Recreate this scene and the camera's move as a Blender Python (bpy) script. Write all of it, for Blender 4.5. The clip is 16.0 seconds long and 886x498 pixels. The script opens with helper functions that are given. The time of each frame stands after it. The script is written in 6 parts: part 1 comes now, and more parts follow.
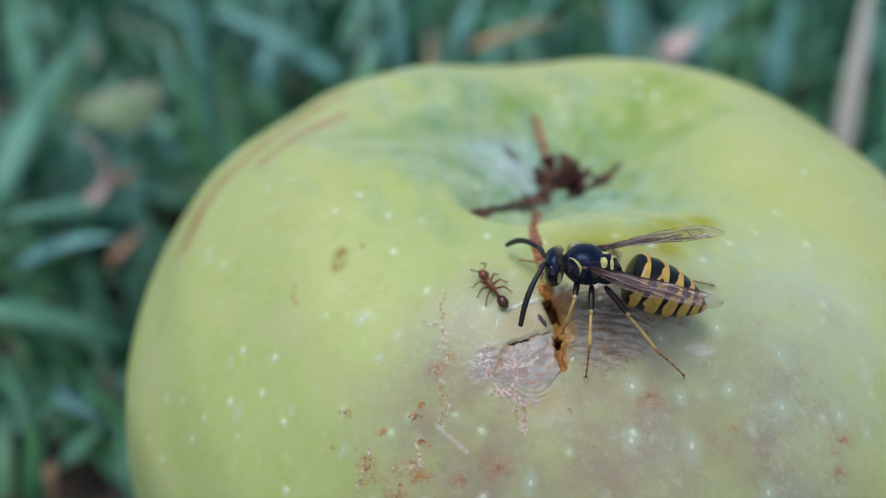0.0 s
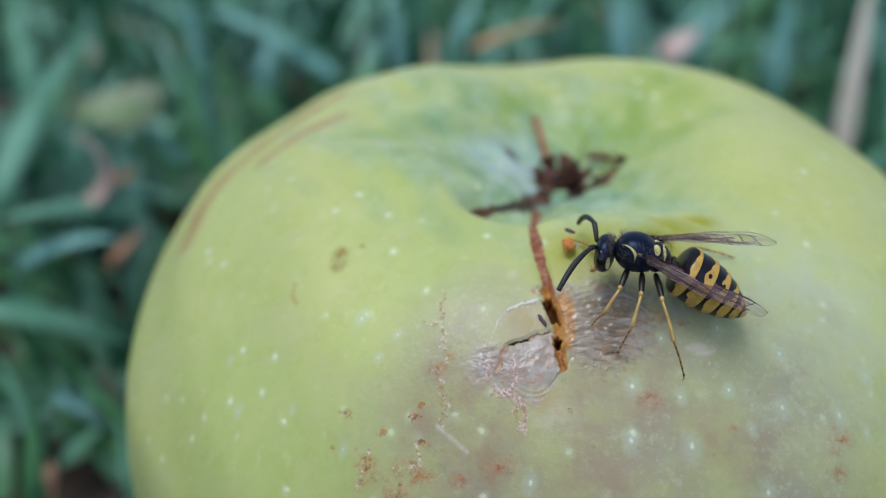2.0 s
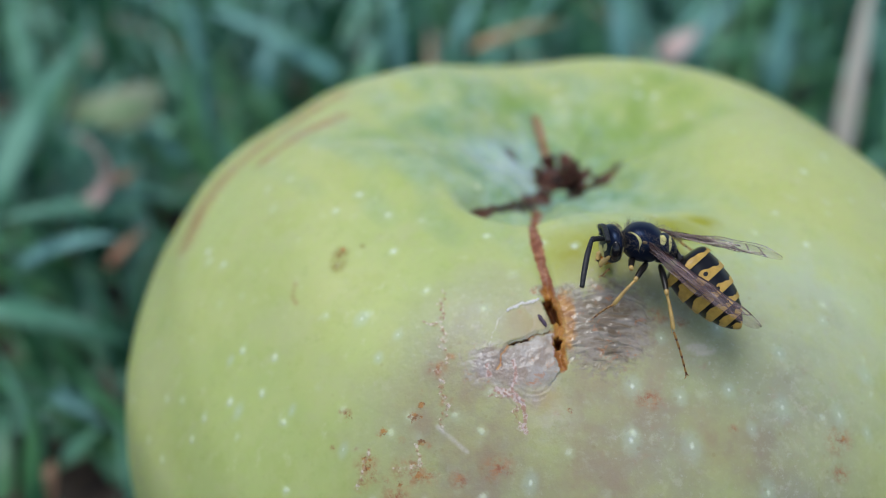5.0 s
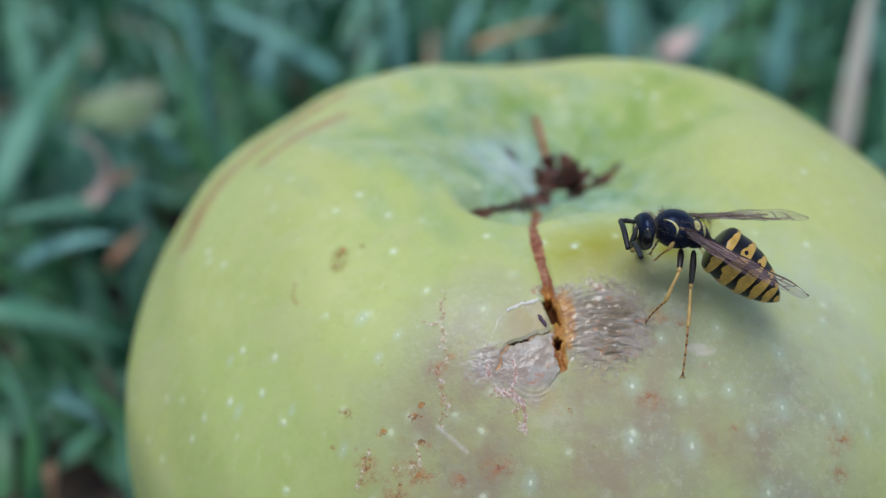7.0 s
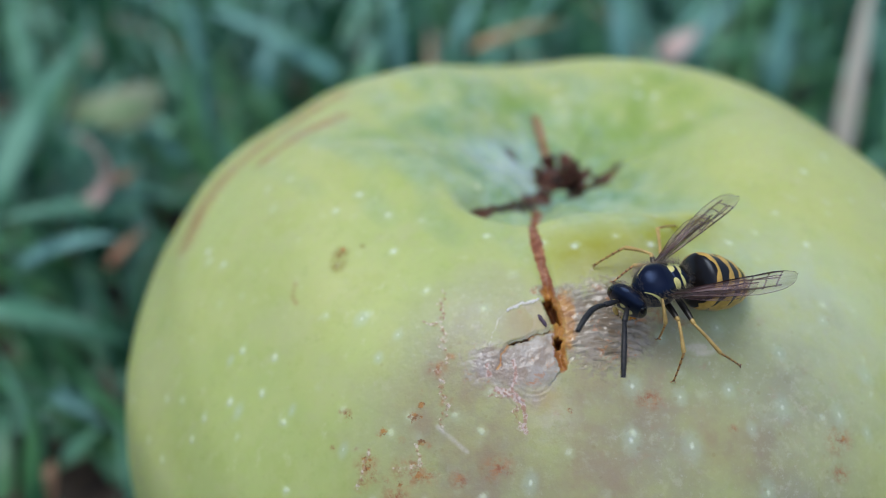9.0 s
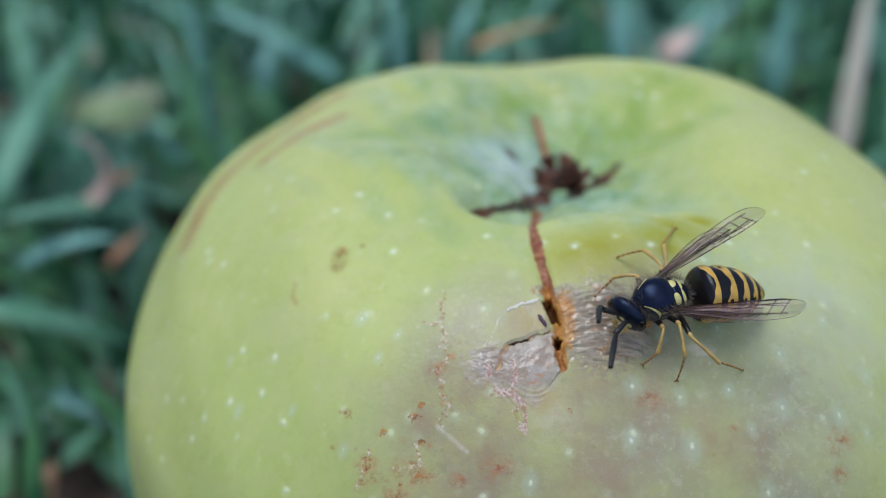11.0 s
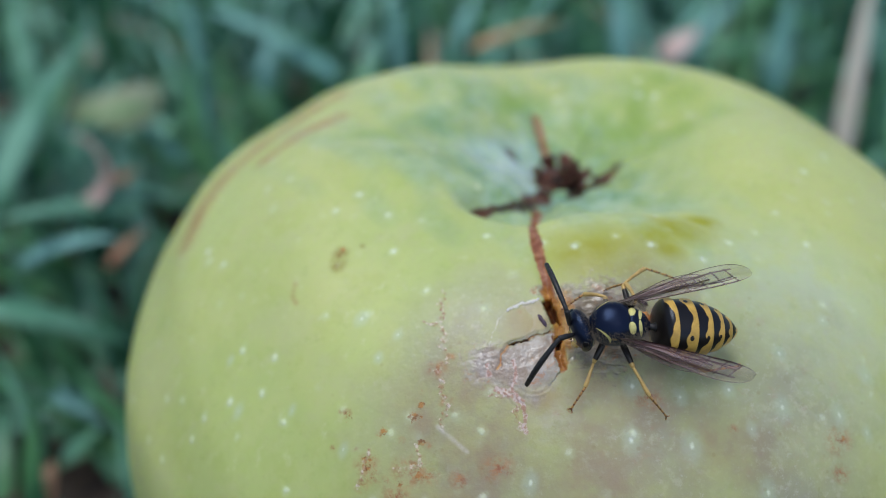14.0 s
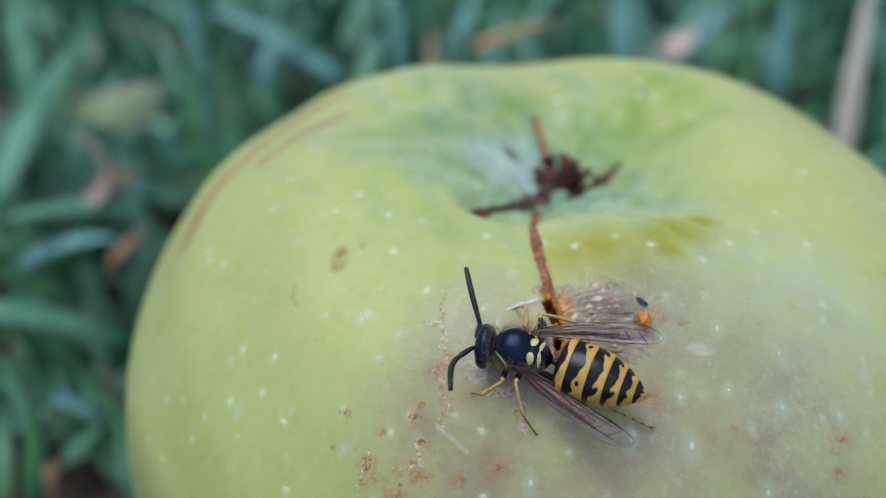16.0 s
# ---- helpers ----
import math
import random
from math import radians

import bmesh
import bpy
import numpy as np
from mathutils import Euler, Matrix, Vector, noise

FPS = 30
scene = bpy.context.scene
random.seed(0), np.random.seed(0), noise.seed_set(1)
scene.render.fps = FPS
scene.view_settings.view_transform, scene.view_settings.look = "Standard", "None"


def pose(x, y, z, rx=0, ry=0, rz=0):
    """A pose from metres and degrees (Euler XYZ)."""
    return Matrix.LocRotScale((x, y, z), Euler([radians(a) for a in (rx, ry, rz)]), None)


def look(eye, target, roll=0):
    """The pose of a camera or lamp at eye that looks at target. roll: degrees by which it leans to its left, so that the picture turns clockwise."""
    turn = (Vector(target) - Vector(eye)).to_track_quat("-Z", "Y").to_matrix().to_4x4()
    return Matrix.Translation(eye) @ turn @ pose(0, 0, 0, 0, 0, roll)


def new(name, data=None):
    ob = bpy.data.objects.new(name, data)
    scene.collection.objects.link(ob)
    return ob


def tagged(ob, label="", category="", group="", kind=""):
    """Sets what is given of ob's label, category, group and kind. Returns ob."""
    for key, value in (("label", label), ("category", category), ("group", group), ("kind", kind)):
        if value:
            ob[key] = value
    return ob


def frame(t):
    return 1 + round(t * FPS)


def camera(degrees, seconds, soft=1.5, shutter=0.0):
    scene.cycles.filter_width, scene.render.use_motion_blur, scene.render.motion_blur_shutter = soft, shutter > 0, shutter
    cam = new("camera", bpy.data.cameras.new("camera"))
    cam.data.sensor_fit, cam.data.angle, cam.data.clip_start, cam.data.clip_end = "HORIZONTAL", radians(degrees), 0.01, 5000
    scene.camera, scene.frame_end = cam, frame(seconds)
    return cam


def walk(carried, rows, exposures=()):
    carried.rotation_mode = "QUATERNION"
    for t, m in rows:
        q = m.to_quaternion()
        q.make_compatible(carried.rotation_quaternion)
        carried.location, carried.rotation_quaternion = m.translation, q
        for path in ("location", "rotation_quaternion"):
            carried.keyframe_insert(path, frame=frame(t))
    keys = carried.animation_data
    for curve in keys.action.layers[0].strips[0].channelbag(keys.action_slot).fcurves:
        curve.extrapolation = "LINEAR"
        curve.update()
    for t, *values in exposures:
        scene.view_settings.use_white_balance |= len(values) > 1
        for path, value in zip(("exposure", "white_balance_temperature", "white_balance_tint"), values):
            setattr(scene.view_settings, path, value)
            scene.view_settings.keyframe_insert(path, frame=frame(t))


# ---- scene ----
cam = camera(48, 16.0, soft=1.0)
EYE = (-0.010934, -0.085657, 0.112655)
AIM = (-0.010934, -0.085657 + math.cos(radians(30.916)), 0.112655 - math.sin(radians(30.916)))
walk(cam, [(0.0, look(EYE, AIM)), (16.0, look(EYE, AIM))])
# a phone's small lens close up: only the near side of the apple is sharp
cam.data.dof.use_dof = True
cam.data.dof.focus_distance = 0.0675
cam.data.dof.aperture_fstop = 17.5

# ---- light: an overcast sky, bright all round ----
world = bpy.data.worlds.new("overcast_sky")
scene.world = world
world.use_nodes = True
wn = world.node_tree.nodes
sky = wn.new("ShaderNodeTexSky")
sky.sky_type = "NISHITA"
sky.sun_disc = False
sky.sun_elevation = radians(58)
sky.sun_rotation = radians(160)
sky.dust_density = 1.0
sky.ozone_density = 1.0
world.node_tree.links.new(sky.outputs[0], wn["Background"].inputs[0])
wn["Background"].inputs[1].default_value = 0.110
sun = new("sun", bpy.data.lights.new("sun", "SUN"))
sun.data.energy = 1.6
sun.data.angle = radians(34)
sun.data.color = (1.0, 0.985, 0.97)
sun.matrix_basis = look((-0.26, 0.03, 1.0), (0, 0, 0))
scene.view_settings.exposure = 0.34

MM = 0.001
APPLE_Z = 0.040


# ---- materials ----
class Nodes:
    """A short way to write a node material."""

    def __init__(self, name):
        self.mat = bpy.data.materials.new(name)
        self.mat.use_nodes = True
        self.tree = self.mat.node_tree
        self.bsdf = self.tree.nodes["Principled BSDF"]
        self.coord = self.tree.nodes.new("ShaderNodeTexCoord").outputs["Object"]

    def link(self, a, b):
        self.tree.links.new(a, b)

    def put(self, socket, value):
        if isinstance(value, bpy.types.NodeSocket):
            self.link(value, socket)
        elif isinstance(value, (tuple, list)):
            socket.default_value = (*value, 1.0) if len(value) == 3 and socket.type == "RGBA" else value
        else:
            socket.default_value = value

    def noise(self, scale, detail=4.0, rough=0.55, stretch=None, distort=0.0):
        n = self.tree.nodes.new("ShaderNodeTexNoise")
        n.inputs["Scale"].default_value = scale
        n.inputs["Detail"].default_value = detail
        n.inputs["Roughness"].default_value = rough
        n.inputs["Distortion"].default_value = distort
        if stretch:
            m = self.tree.nodes.new("ShaderNodeMapping")
            m.inputs["Scale"].default_value = stretch
            self.link(self.coord, m.inputs[0])
            self.link(m.outputs[0], n.inputs["Vector"])
        else:
            self.link(self.coord, n.inputs["Vector"])
        return n.outputs["Fac"]

    def cells(self, scale, feature="F1"):
        n = self.tree.nodes.new("ShaderNodeTexVoronoi")
        n.feature = feature
        n.inputs["Scale"].default_value = scale
        self.link(self.coord, n.inputs["Vector"])
        return n

    def attr(self, name):
        n = self.tree.nodes.new("ShaderNodeAttribute")
        n.attribute_name = name
        return n.outputs["Fac"]

    def math(self, op, a, b=0.0, clamp=False):
        n = self.tree.nodes.new("ShaderNodeMath")
        n.operation, n.use_clamp = op, clamp
        self.put(n.inputs[0], a)
        self.put(n.inputs[1], b)
        return n.outputs[0]

    def ramp(self, x, lo, hi, a=0.0, b=1.0):
        n = self.tree.nodes.new("ShaderNodeMapRange")
        n.interpolation_type = "SMOOTHSTEP"
        self.put(n.inputs[0], x)
        for k, v in zip((1, 2, 3, 4), (lo, hi, a, b)):
            self.put(n.inputs[k], v)
        return n.outputs[0]

    def mix(self, fac, a, b):
        n = self.tree.nodes.new("ShaderNodeMix")
        n.data_type = "RGBA"
        self.put(n.inputs[0], fac)
        self.put(n.inputs[6], a)
        self.put(n.inputs[7], b)
        return n.outputs[2]

    def bump(self, height, strength=0.3, distance=0.0001):
        n = self.tree.nodes.new("ShaderNodeBump")
        n.inputs["Strength"].default_value = strength
        n.inputs["Distance"].default_value = distance
        self.put(n.inputs["Height"], height)
        self.link(n.outputs[0], self.bsdf.inputs["Normal"])

    def set(self, **values):
        for k, v in values.items():
            self.put(self.bsdf.inputs[k.replace("_", " ")], v)
        return self


def apple_skin():
    m = Nodes("apple_skin")
    wide, fine = m.noise(55, 4), m.noise(420, 5, 0.6)
    streak = m.noise(160, 4, 0.6, (1, 1, 0.25))
    col = m.mix(m.ramp(wide, 0.35, 0.68), (0.515, 0.562, 0.211), (0.457, 0.545, 0.189))
    col = m.mix(m.ramp(streak, 0.5, 0.75, 0, 0.35), col, (0.58, 0.60, 0.26))
    col = m.mix(m.ramp(m.noise(300, 5, 0.65), 0.48, 0.66, 0, 0.32), col, (0.39, 0.47, 0.11))
    col = m.mix(m.ramp(m.noise(120, 4, 0.6), 0.5, 0.66, 0, 0.55), col, (0.50, 0.54, 0.25))
    col = m.mix(m.math("MULTIPLY", m.attr("olive"), m.ramp(m.noise(1300, 4, 0.7), 0.3, 0.6, 0.2, 0.95), True), col, (0.24, 0.155, 0.012))
    col = m.mix(m.ramp(m.noise(900, 5, 0.7), 0.54, 0.68, 0, 0.28), col, (0.36, 0.45, 0.12))
    col = m.mix(m.ramp(m.noise(700, 5, 0.7, (1, 1, 0.35)), 0.56, 0.7, 0, 0.35), col, (0.60, 0.64, 0.36))
    # bluish green in the hollow
    g = m.math("MULTIPLY", m.attr("green"), m.ramp(m.noise(230, 5, 0.62), 0.28, 0.62, 0.45, 1.0), True)
    col = m.mix(g, col, m.mix(m.ramp(m.noise(290, 6, 0.72), 0.40, 0.60), (0.13, 0.29, 0.15), (0.34, 0.51, 0.40)))
    col = m.mix(m.math("MULTIPLY", m.attr("bloom_sheen"), m.ramp(m.noise(420, 4, 0.6), 0.3, 0.6, 0.3, 0.9)), col, (0.50, 0.62, 0.62))
    col = m.mix(m.math("MULTIPLY", m.attr("deep_green"), m.ramp(m.noise(300, 4), 0.35, 0.6, 0.4, 1.0)), col, (0.24, 0.38, 0.06))
    # yellow olive stains and the greyish bruise
    col = m.mix(m.math("MULTIPLY", m.attr("ochre"), m.ramp(m.noise(350, 4), 0.3, 0.6, 0.65, 1.0)), col, (0.34, 0.345, 0.010))
    br = m.math("MULTIPLY", m.attr("bruise"), m.ramp(m.noise(150, 5, 0.6), 0.3, 0.64, 0.42, 0.95), True)
    tone = m.mix(m.ramp(m.noise(190, 5, 0.65), 0.4, 0.66), (0.35, 0.345, 0.24), (0.335, 0.30, 0.205))
    tone = m.mix(m.ramp(m.noise(330, 4, 0.6), 0.52, 0.72, 0, 0.65), tone, (0.42, 0.42, 0.31))
    tone = m.mix(m.ramp(m.noise(1400, 5, 0.7), 0.5, 0.7, 0, 0.5), tone, (0.56, 0.55, 0.42))
    tone = m.mix(m.ramp(m.noise(85, 3), 0.45, 0.62, 0, 0.6), tone, (0.36, 0.39, 0.20))
    tone = m.mix(m.ramp(m.noise(2600, 4, 0.75), 0.56, 0.72, 0, 0.45), tone, (0.60, 0.60, 0.52))
    tone = m.mix(m.ramp(m.noise(620, 5, 0.7), 0.55, 0.72, 0, 0.55), tone, (0.40, 0.27, 0.20))
    tone = m.mix(m.math("MULTIPLY", m.attr("mauve"), m.ramp(m.noise(420, 5, 0.65), 0.3, 0.62, 0.45, 0.95), True), tone, (0.345, 0.262, 0.175))
    col = m.mix(br, col, tone)
    # pale pores, larger and whiter on the bruise
    dots = m.cells(420)
    tint = m.tree.nodes.new("ShaderNodeSeparateColor")
    m.link(dots.outputs["Color"], tint.inputs[0])
    away = m.math("ADD", dots.outputs["Distance"], m.math("MULTIPLY", m.math("SUBTRACT", m.noise(2600, 4, 0.7), 0.5), 0.16))
    keep = m.math("MULTIPLY", m.ramp(tint.outputs[0], 0.22, 0.42), m.ramp(m.attr("bruise"), 0.0, 0.5, 0.9, 0.65))
    halo = m.math("MULTIPLY", m.ramp(m.math("ADD", away, m.math("MULTIPLY", m.math("SUBTRACT", m.noise(1100, 4, 0.7), 0.5), 0.35)), 0.02, 0.30, 0.5, 0.0), keep, True)
    core = m.math("MULTIPLY", m.ramp(away, 0.02, 0.16, 0.95, 0.0), keep, True)
    col = m.mix(halo, col, (0.60, 0.70, 0.46))
    dot = m.math("ADD", m.math("MULTIPLY", halo, 0.35), core, True)
    big = m.math("ADD", m.attr("pore"), m.math("MULTIPLY", m.math("SUBTRACT", m.noise(2100, 4, 0.7), 0.5), 0.35))
    col = m.mix(m.math("MULTIPLY", m.ramp(m.attr("pore"), 0.0, 0.05), m.ramp(big, 0.05, 0.9, 0.0, 0.42)), col, (0.50, 0.62, 0.47))
    col = m.mix(m.ramp(big, 0.80, 1.0, 0.0, 0.8), col, (0.76, 0.82, 0.70))
    col = m.mix(core, col, (0.72, 0.79, 0.60))
    # fine freckles
    spot = m.cells(1100)
    t2 = m.tree.nodes.new("ShaderNodeSeparateColor")
    m.link(spot.outputs["Color"], t2.inputs[0])
    fleck = m.math("MULTIPLY", m.ramp(spot.outputs["Distance"], 0.10, 0.22, 1.0, 0.0), m.ramp(t2.outputs[1], 0.80, 0.86), True)
    col = m.mix(m.math("MULTIPLY", fleck, m.ramp(m.attr("bruise"), 0.0, 0.6, 0.10, 0.22)), col, (0.25, 0.17, 0.05))
    # russet streaks, red sores, the open wound
    red = m.math("MULTIPLY", m.attr("red"), m.ramp(m.noise(1700, 5, 0.75), 0.42, 0.62, 0.06, 0.85), True)
    col = m.mix(red, col, m.mix(m.ramp(m.noise(1300, 3), 0.4, 0.6), (0.33, 0.10, 0.045), (0.46, 0.22, 0.10)))
    rust = m.ramp(m.math("ADD", m.attr("rust"), m.math("MULTIPLY", m.math("SUBTRACT", m.noise(1500, 5, 0.75), 0.5), 3.0)), 0.75, 1.0, 0.0, 0.85)
    rust = m.math("MULTIPLY", rust, m.ramp(m.attr("rust"), 0.0, 0.3))
    col = m.mix(rust, col, m.mix(m.ramp(m.noise(2600, 3), 0.42, 0.58), (0.20, 0.07, 0.02), (0.46, 0.20, 0.05)))
    strp = m.math("MULTIPLY", m.attr("stripe"), m.ramp(m.noise(500, 5, 0.7), 0.3, 0.6, 0.35, 0.95), True)
    col = m.mix(strp, col, (0.37, 0.17, 0.075))
    scab = m.ramp(m.math("ADD", m.attr("scab"), m.math("MULTIPLY", m.math("SUBTRACT", m.noise(2600, 4, 0.7), 0.5), 1.6)), 0.35, 0.7)
    bead = m.ramp(m.cells(3900).outputs["Distance"], 0.25, 0.6, 1.0, 0.25)
    scab = m.math("MULTIPLY", scab, bead, True)
    col = m.mix(scab, col, m.mix(m.ramp(m.noise(2400, 3), 0.42, 0.6), (0.36, 0.22, 0.12), (0.70, 0.62, 0.50)))
    pale = m.math("MULTIPLY", m.attr("pale"), m.ramp(m.noise(1100, 5, 0.65), 0.3, 0.62, 0.25, 1.0), True)
    col = m.mix(pale, col, (0.58, 0.55, 0.45))
    rus = m.ramp(m.math("ADD", m.attr("russet"), m.math("MULTIPLY", m.math("SUBTRACT", fine, 0.5), 0.5)), 0.35, 0.65)
    col = m.mix(rus, col, m.mix(m.ramp(m.noise(1700, 4), 0.42, 0.62), (0.25, 0.085, 0.035), (0.42, 0.20, 0.11)))
    col = m.mix(m.ramp(m.math("ADD", m.attr("dark_brown"), m.math("MULTIPLY", m.math("SUBTRACT", m.noise(700, 5, 0.75), 0.5), 1.7)), 0.3, 0.95, 0, 0.94), col, m.mix(m.ramp(m.noise(330, 3), 0.42, 0.6), (0.03, 0.012, 0.012), (0.12, 0.04, 0.032)))
    # torn spot: wet whitish skin, tan translucent peel, pink scars, orange flesh, dark pits
    lilac = m.math("MULTIPLY", m.attr("lilac"), m.ramp(m.noise(620, 5, 0.65), 0.28, 0.58, 0.25, 0.85), True)
    col = m.mix(m.math("MULTIPLY", m.attr("tan"), m.ramp(m.noise(500, 4, 0.6), 0.3, 0.65, 0.35, 0.85)), col, (0.42, 0.30, 0.13))
    wet = m.mix(m.ramp(m.noise(800, 5, 0.7), 0.38, 0.64), (0.275, 0.225, 0.185), (0.43, 0.38, 0.36))
    col = m.mix(lilac, col, wet)
    col = m.mix(m.math("MULTIPLY", m.attr("peel"), 0.85), col, m.mix(m.ramp(m.noise(900, 5, 0.68), 0.36, 0.64), (0.28, 0.205, 0.155), (0.41, 0.365, 0.33)))
    run = m.noise(1500, 4, 0.6, (0.35, 1, 1))
    col = m.mix(m.math("MULTIPLY", m.attr("wet"), 0.9), col, m.mix(m.ramp(run, 0.36, 0.64), (0.17, 0.12, 0.07), (0.31, 0.262, 0.205)))
    col = m.mix(m.math("MULTIPLY", m.attr("lilac"), m.ramp(m.noise(1100, 5, 0.7, distort=0.6), 0.58, 0.66, 0, 0.75), True), col, (0.46, 0.19, 0.07))
    pk = m.ramp(m.math("ADD", m.attr("pink"), m.math("MULTIPLY", m.math("SUBTRACT", m.noise(3200, 4, 0.75), 0.5), 2.0)), 0.4, 0.85, 0, 0.85)
    col = m.mix(pk, col, m.mix(m.ramp(m.noise(4200, 3), 0.40, 0.58), (0.40, 0.22, 0.17), (0.62, 0.50, 0.46)))
    rim = m.ramp(m.math("ADD", m.attr("rim"), m.math("MULTIPLY", m.math("SUBTRACT", m.noise(2600, 4, 0.7), 0.5), 0.9)), 0.3, 0.7, 0, 0.95)
    col = m.mix(rim, col, (0.74, 0.72, 0.66))
    wound = m.ramp(m.math("ADD", m.attr("wound"), m.math("MULTIPLY", m.math("SUBTRACT", fine, 0.5), 0.45)), 0.2, 0.9, 0, 0.95)
    col = m.mix(wound, col, m.mix(m.ramp(m.noise(1000, 4), 0.4, 0.62), (0.33, 0.115, 0.02), (0.52, 0.25, 0.06)))
    col = m.mix(m.ramp(m.attr("pit"), 0.3, 0.8), col, m.mix(m.ramp(m.noise(900, 4), 0.4, 0.6), (0.10, 0.03, 0.008), (0.24, 0.09, 0.022)))
    m.set(Specular_IOR_Level=m.ramp(m.attr("dark_brown"), 0.2, 0.7, 0.38, 0.08))
    m.set(Base_Color=col, Roughness=m.math("SUBTRACT", m.ramp(m.noise(240, 4), 0.3, 0.7, 0.33, 0.50), m.math("MULTIPLY", m.math("MAXIMUM", m.attr("lilac"), m.math("MULTIPLY", m.attr("bruise"), 0.45)), 0.19)), IOR=1.45)
    m.set(Coat_Weight=m.math("MULTIPLY", m.math("ADD", m.attr("wet"), m.math("MULTIPLY", m.attr("lilac"), 0.4), True), 0.6), Coat_Roughness=0.14)
    m.set(Subsurface_Weight=m.math("MULTIPLY", m.math("SUBTRACT", 1.0, m.math("MAXIMUM", m.attr("peel"), m.math("MAXIMUM", m.attr("lilac"), m.attr("tan"))), True), 0.4), Subsurface_Radius=(1.0, 0.85, 0.14), Subsurface_Scale=0.0026)
    h = m.math("ADD", m.math("MULTIPLY", fine, 0.5), m.math("MULTIPLY", dot, 1.5))
    h = m.math("ADD", h, m.math("MULTIPLY", m.math("MULTIPLY", m.attr("bruise"), m.noise(2600, 4, 0.65)), 0.75))
    h = m.math("ADD", h, m.math("MULTIPLY", m.math("ADD", scab, rus), m.noise(3200, 3)))
    h = m.math("ADD", h, m.math("MULTIPLY", m.noise(1500, 4, 0.6), 0.2))
    m.bump(h, 0.45, 0.00012)
    return m.mat


def plain(name, a, b, scale, rough=0.5, relief=0.3, step=0.0001, **more):
    """A surface of two close tones in fine mottling, with relief."""
    m = Nodes(name)
    n = m.noise(scale, 5, 0.62)
    m.set(Base_Color=m.mix(m.ramp(n, 0.35, 0.65), a, b), Roughness=m.ramp(m.noise(scale * 2.3, 3), 0.3, 0.7, rough - 0.08, rough + 0.08), **more)
    m.bump(m.noise(scale * 3.1, 4), relief, step)
    return m.mat


def banded(name, black, yellow, scale=1500, rough=0.34, **more):
    """Black and yellow chitin; the attribute "band" is above 0 where it is yellow."""
    m = Nodes(name)
    edge = m.math("ADD", m.attr("band"), m.math("MULTIPLY", m.math("SUBTRACT", m.noise(2200, 3), 0.5), 0.10))
    y = m.mix(m.ramp(m.noise(scale, 4), 0.35, 0.7), yellow, tuple(c * 0.72 for c in yellow))
    m.set(Base_Color=m.mix(m.ramp(edge, -0.05, 0.05), black, y), Roughness=rough, **more)
    m.bump(m.noise(6500, 3), 0.25, 0.00003)
    return m.mat


def wing_membrane():
    m = Nodes("wing_membrane")
    vein = m.ramp(m.attr("vein"), 0.25, 0.55)
    streak = m.ramp(m.noise(2600, 4, 0.6, (0.07, 1, 0.5)), 0.38, 0.62)
    film = m.mix(streak, (0.085, 0.036, 0.034), (0.34, 0.235, 0.225))
    base = m.ramp(m.attr("vein"), 0.0, 0.35, 0.34, 0.82)
    m.set(Base_Color=m.mix(vein, film, (0.045, 0.018, 0.016)), Roughness=m.ramp(streak, 0, 1, 0.38, 0.20),
          Alpha=m.math("MAXIMUM", m.math("ADD", base, m.math("MULTIPLY", streak, -0.12)), m.math("MULTIPLY", vein, 0.97)), Specular_IOR_Level=0.6)
    m.bump(m.noise(2600, 3, 0.5, (0.2, 1, 1)), 0.8, 0.00006)
    return m.mat


def grass_blade(name, dark, light, dry):
    m = Nodes(name)
    isl = m.tree.nodes.new("ShaderNodeNewGeometry").outputs["Random Per Island"]
    n = m.noise(60, 4, 0.6)
    col = m.mix(m.ramp(isl, 0.15, 0.95), dark, light)
    col = m.mix(m.ramp(n, 0.4, 0.7, 0, 0.5), col, tuple(c * 0.8 for c in dark))
    patch = m.ramp(m.noise(22, 3), 0.48, 0.62, 0, 0.75)
    col = m.mix(patch, col, tuple(0.5 * (u + v) * k for u, v, k in zip(dark, light, (0.8, 0.95, 0.45))))
    col = m.mix(m.ramp(isl, 0.965, 0.975), col, dry)
    m.set(Base_Color=col, Roughness=0.46, Specular_IOR_Level=0.4)
    m.set(Subsurface_Weight=0.12, Subsurface_Radius=(0.3, 0.6, 0.2), Subsurface_Scale=0.002)
    m.bump(m.noise(900, 3, 0.5, (1, 1, 0.05)), 0.4, 0.0002)
    return m.mat


SKIN = apple_skin()
SOIL = plain("soil", (0.018, 0.012, 0.008), (0.05, 0.036, 0.024), 90, 0.9, 0.8, 0.002)
GRASS = grass_blade("grass_blade", (0.022, 0.125, 0.055), (0.22, 0.50, 0.41), (0.30, 0.23, 0.15))
# darker than GRASS: the shade beside the apple is put into this colour
SHADED_GRASS = grass_blade("short_grass", (0.014, 0.075, 0.034), (0.15, 0.39, 0.28), (0.12, 0.08, 0.05))
STRAW = plain("dry_straw", (0.74, 0.64, 0.52), (0.84, 0.78, 0.66), 120, 0.6, 0.4, 0.0003)
FADED = plain("faded_leaf", (0.14, 0.25, 0.10), (0.27, 0.30, 0.19), 90, 0.6, 0.4, 0.0004)
PINKISH = plain("dry_leaf", (0.48, 0.29, 0.23), (0.64, 0.52, 0.48), 120, 0.55, 0.5, 0.0004)
SEPAL = plain("dry_sepal", (0.03, 0.012, 0.009), (0.20, 0.10, 0.07), 900, 0.75, 0.8, 0.0003, Specular_IOR_Level=0.15)
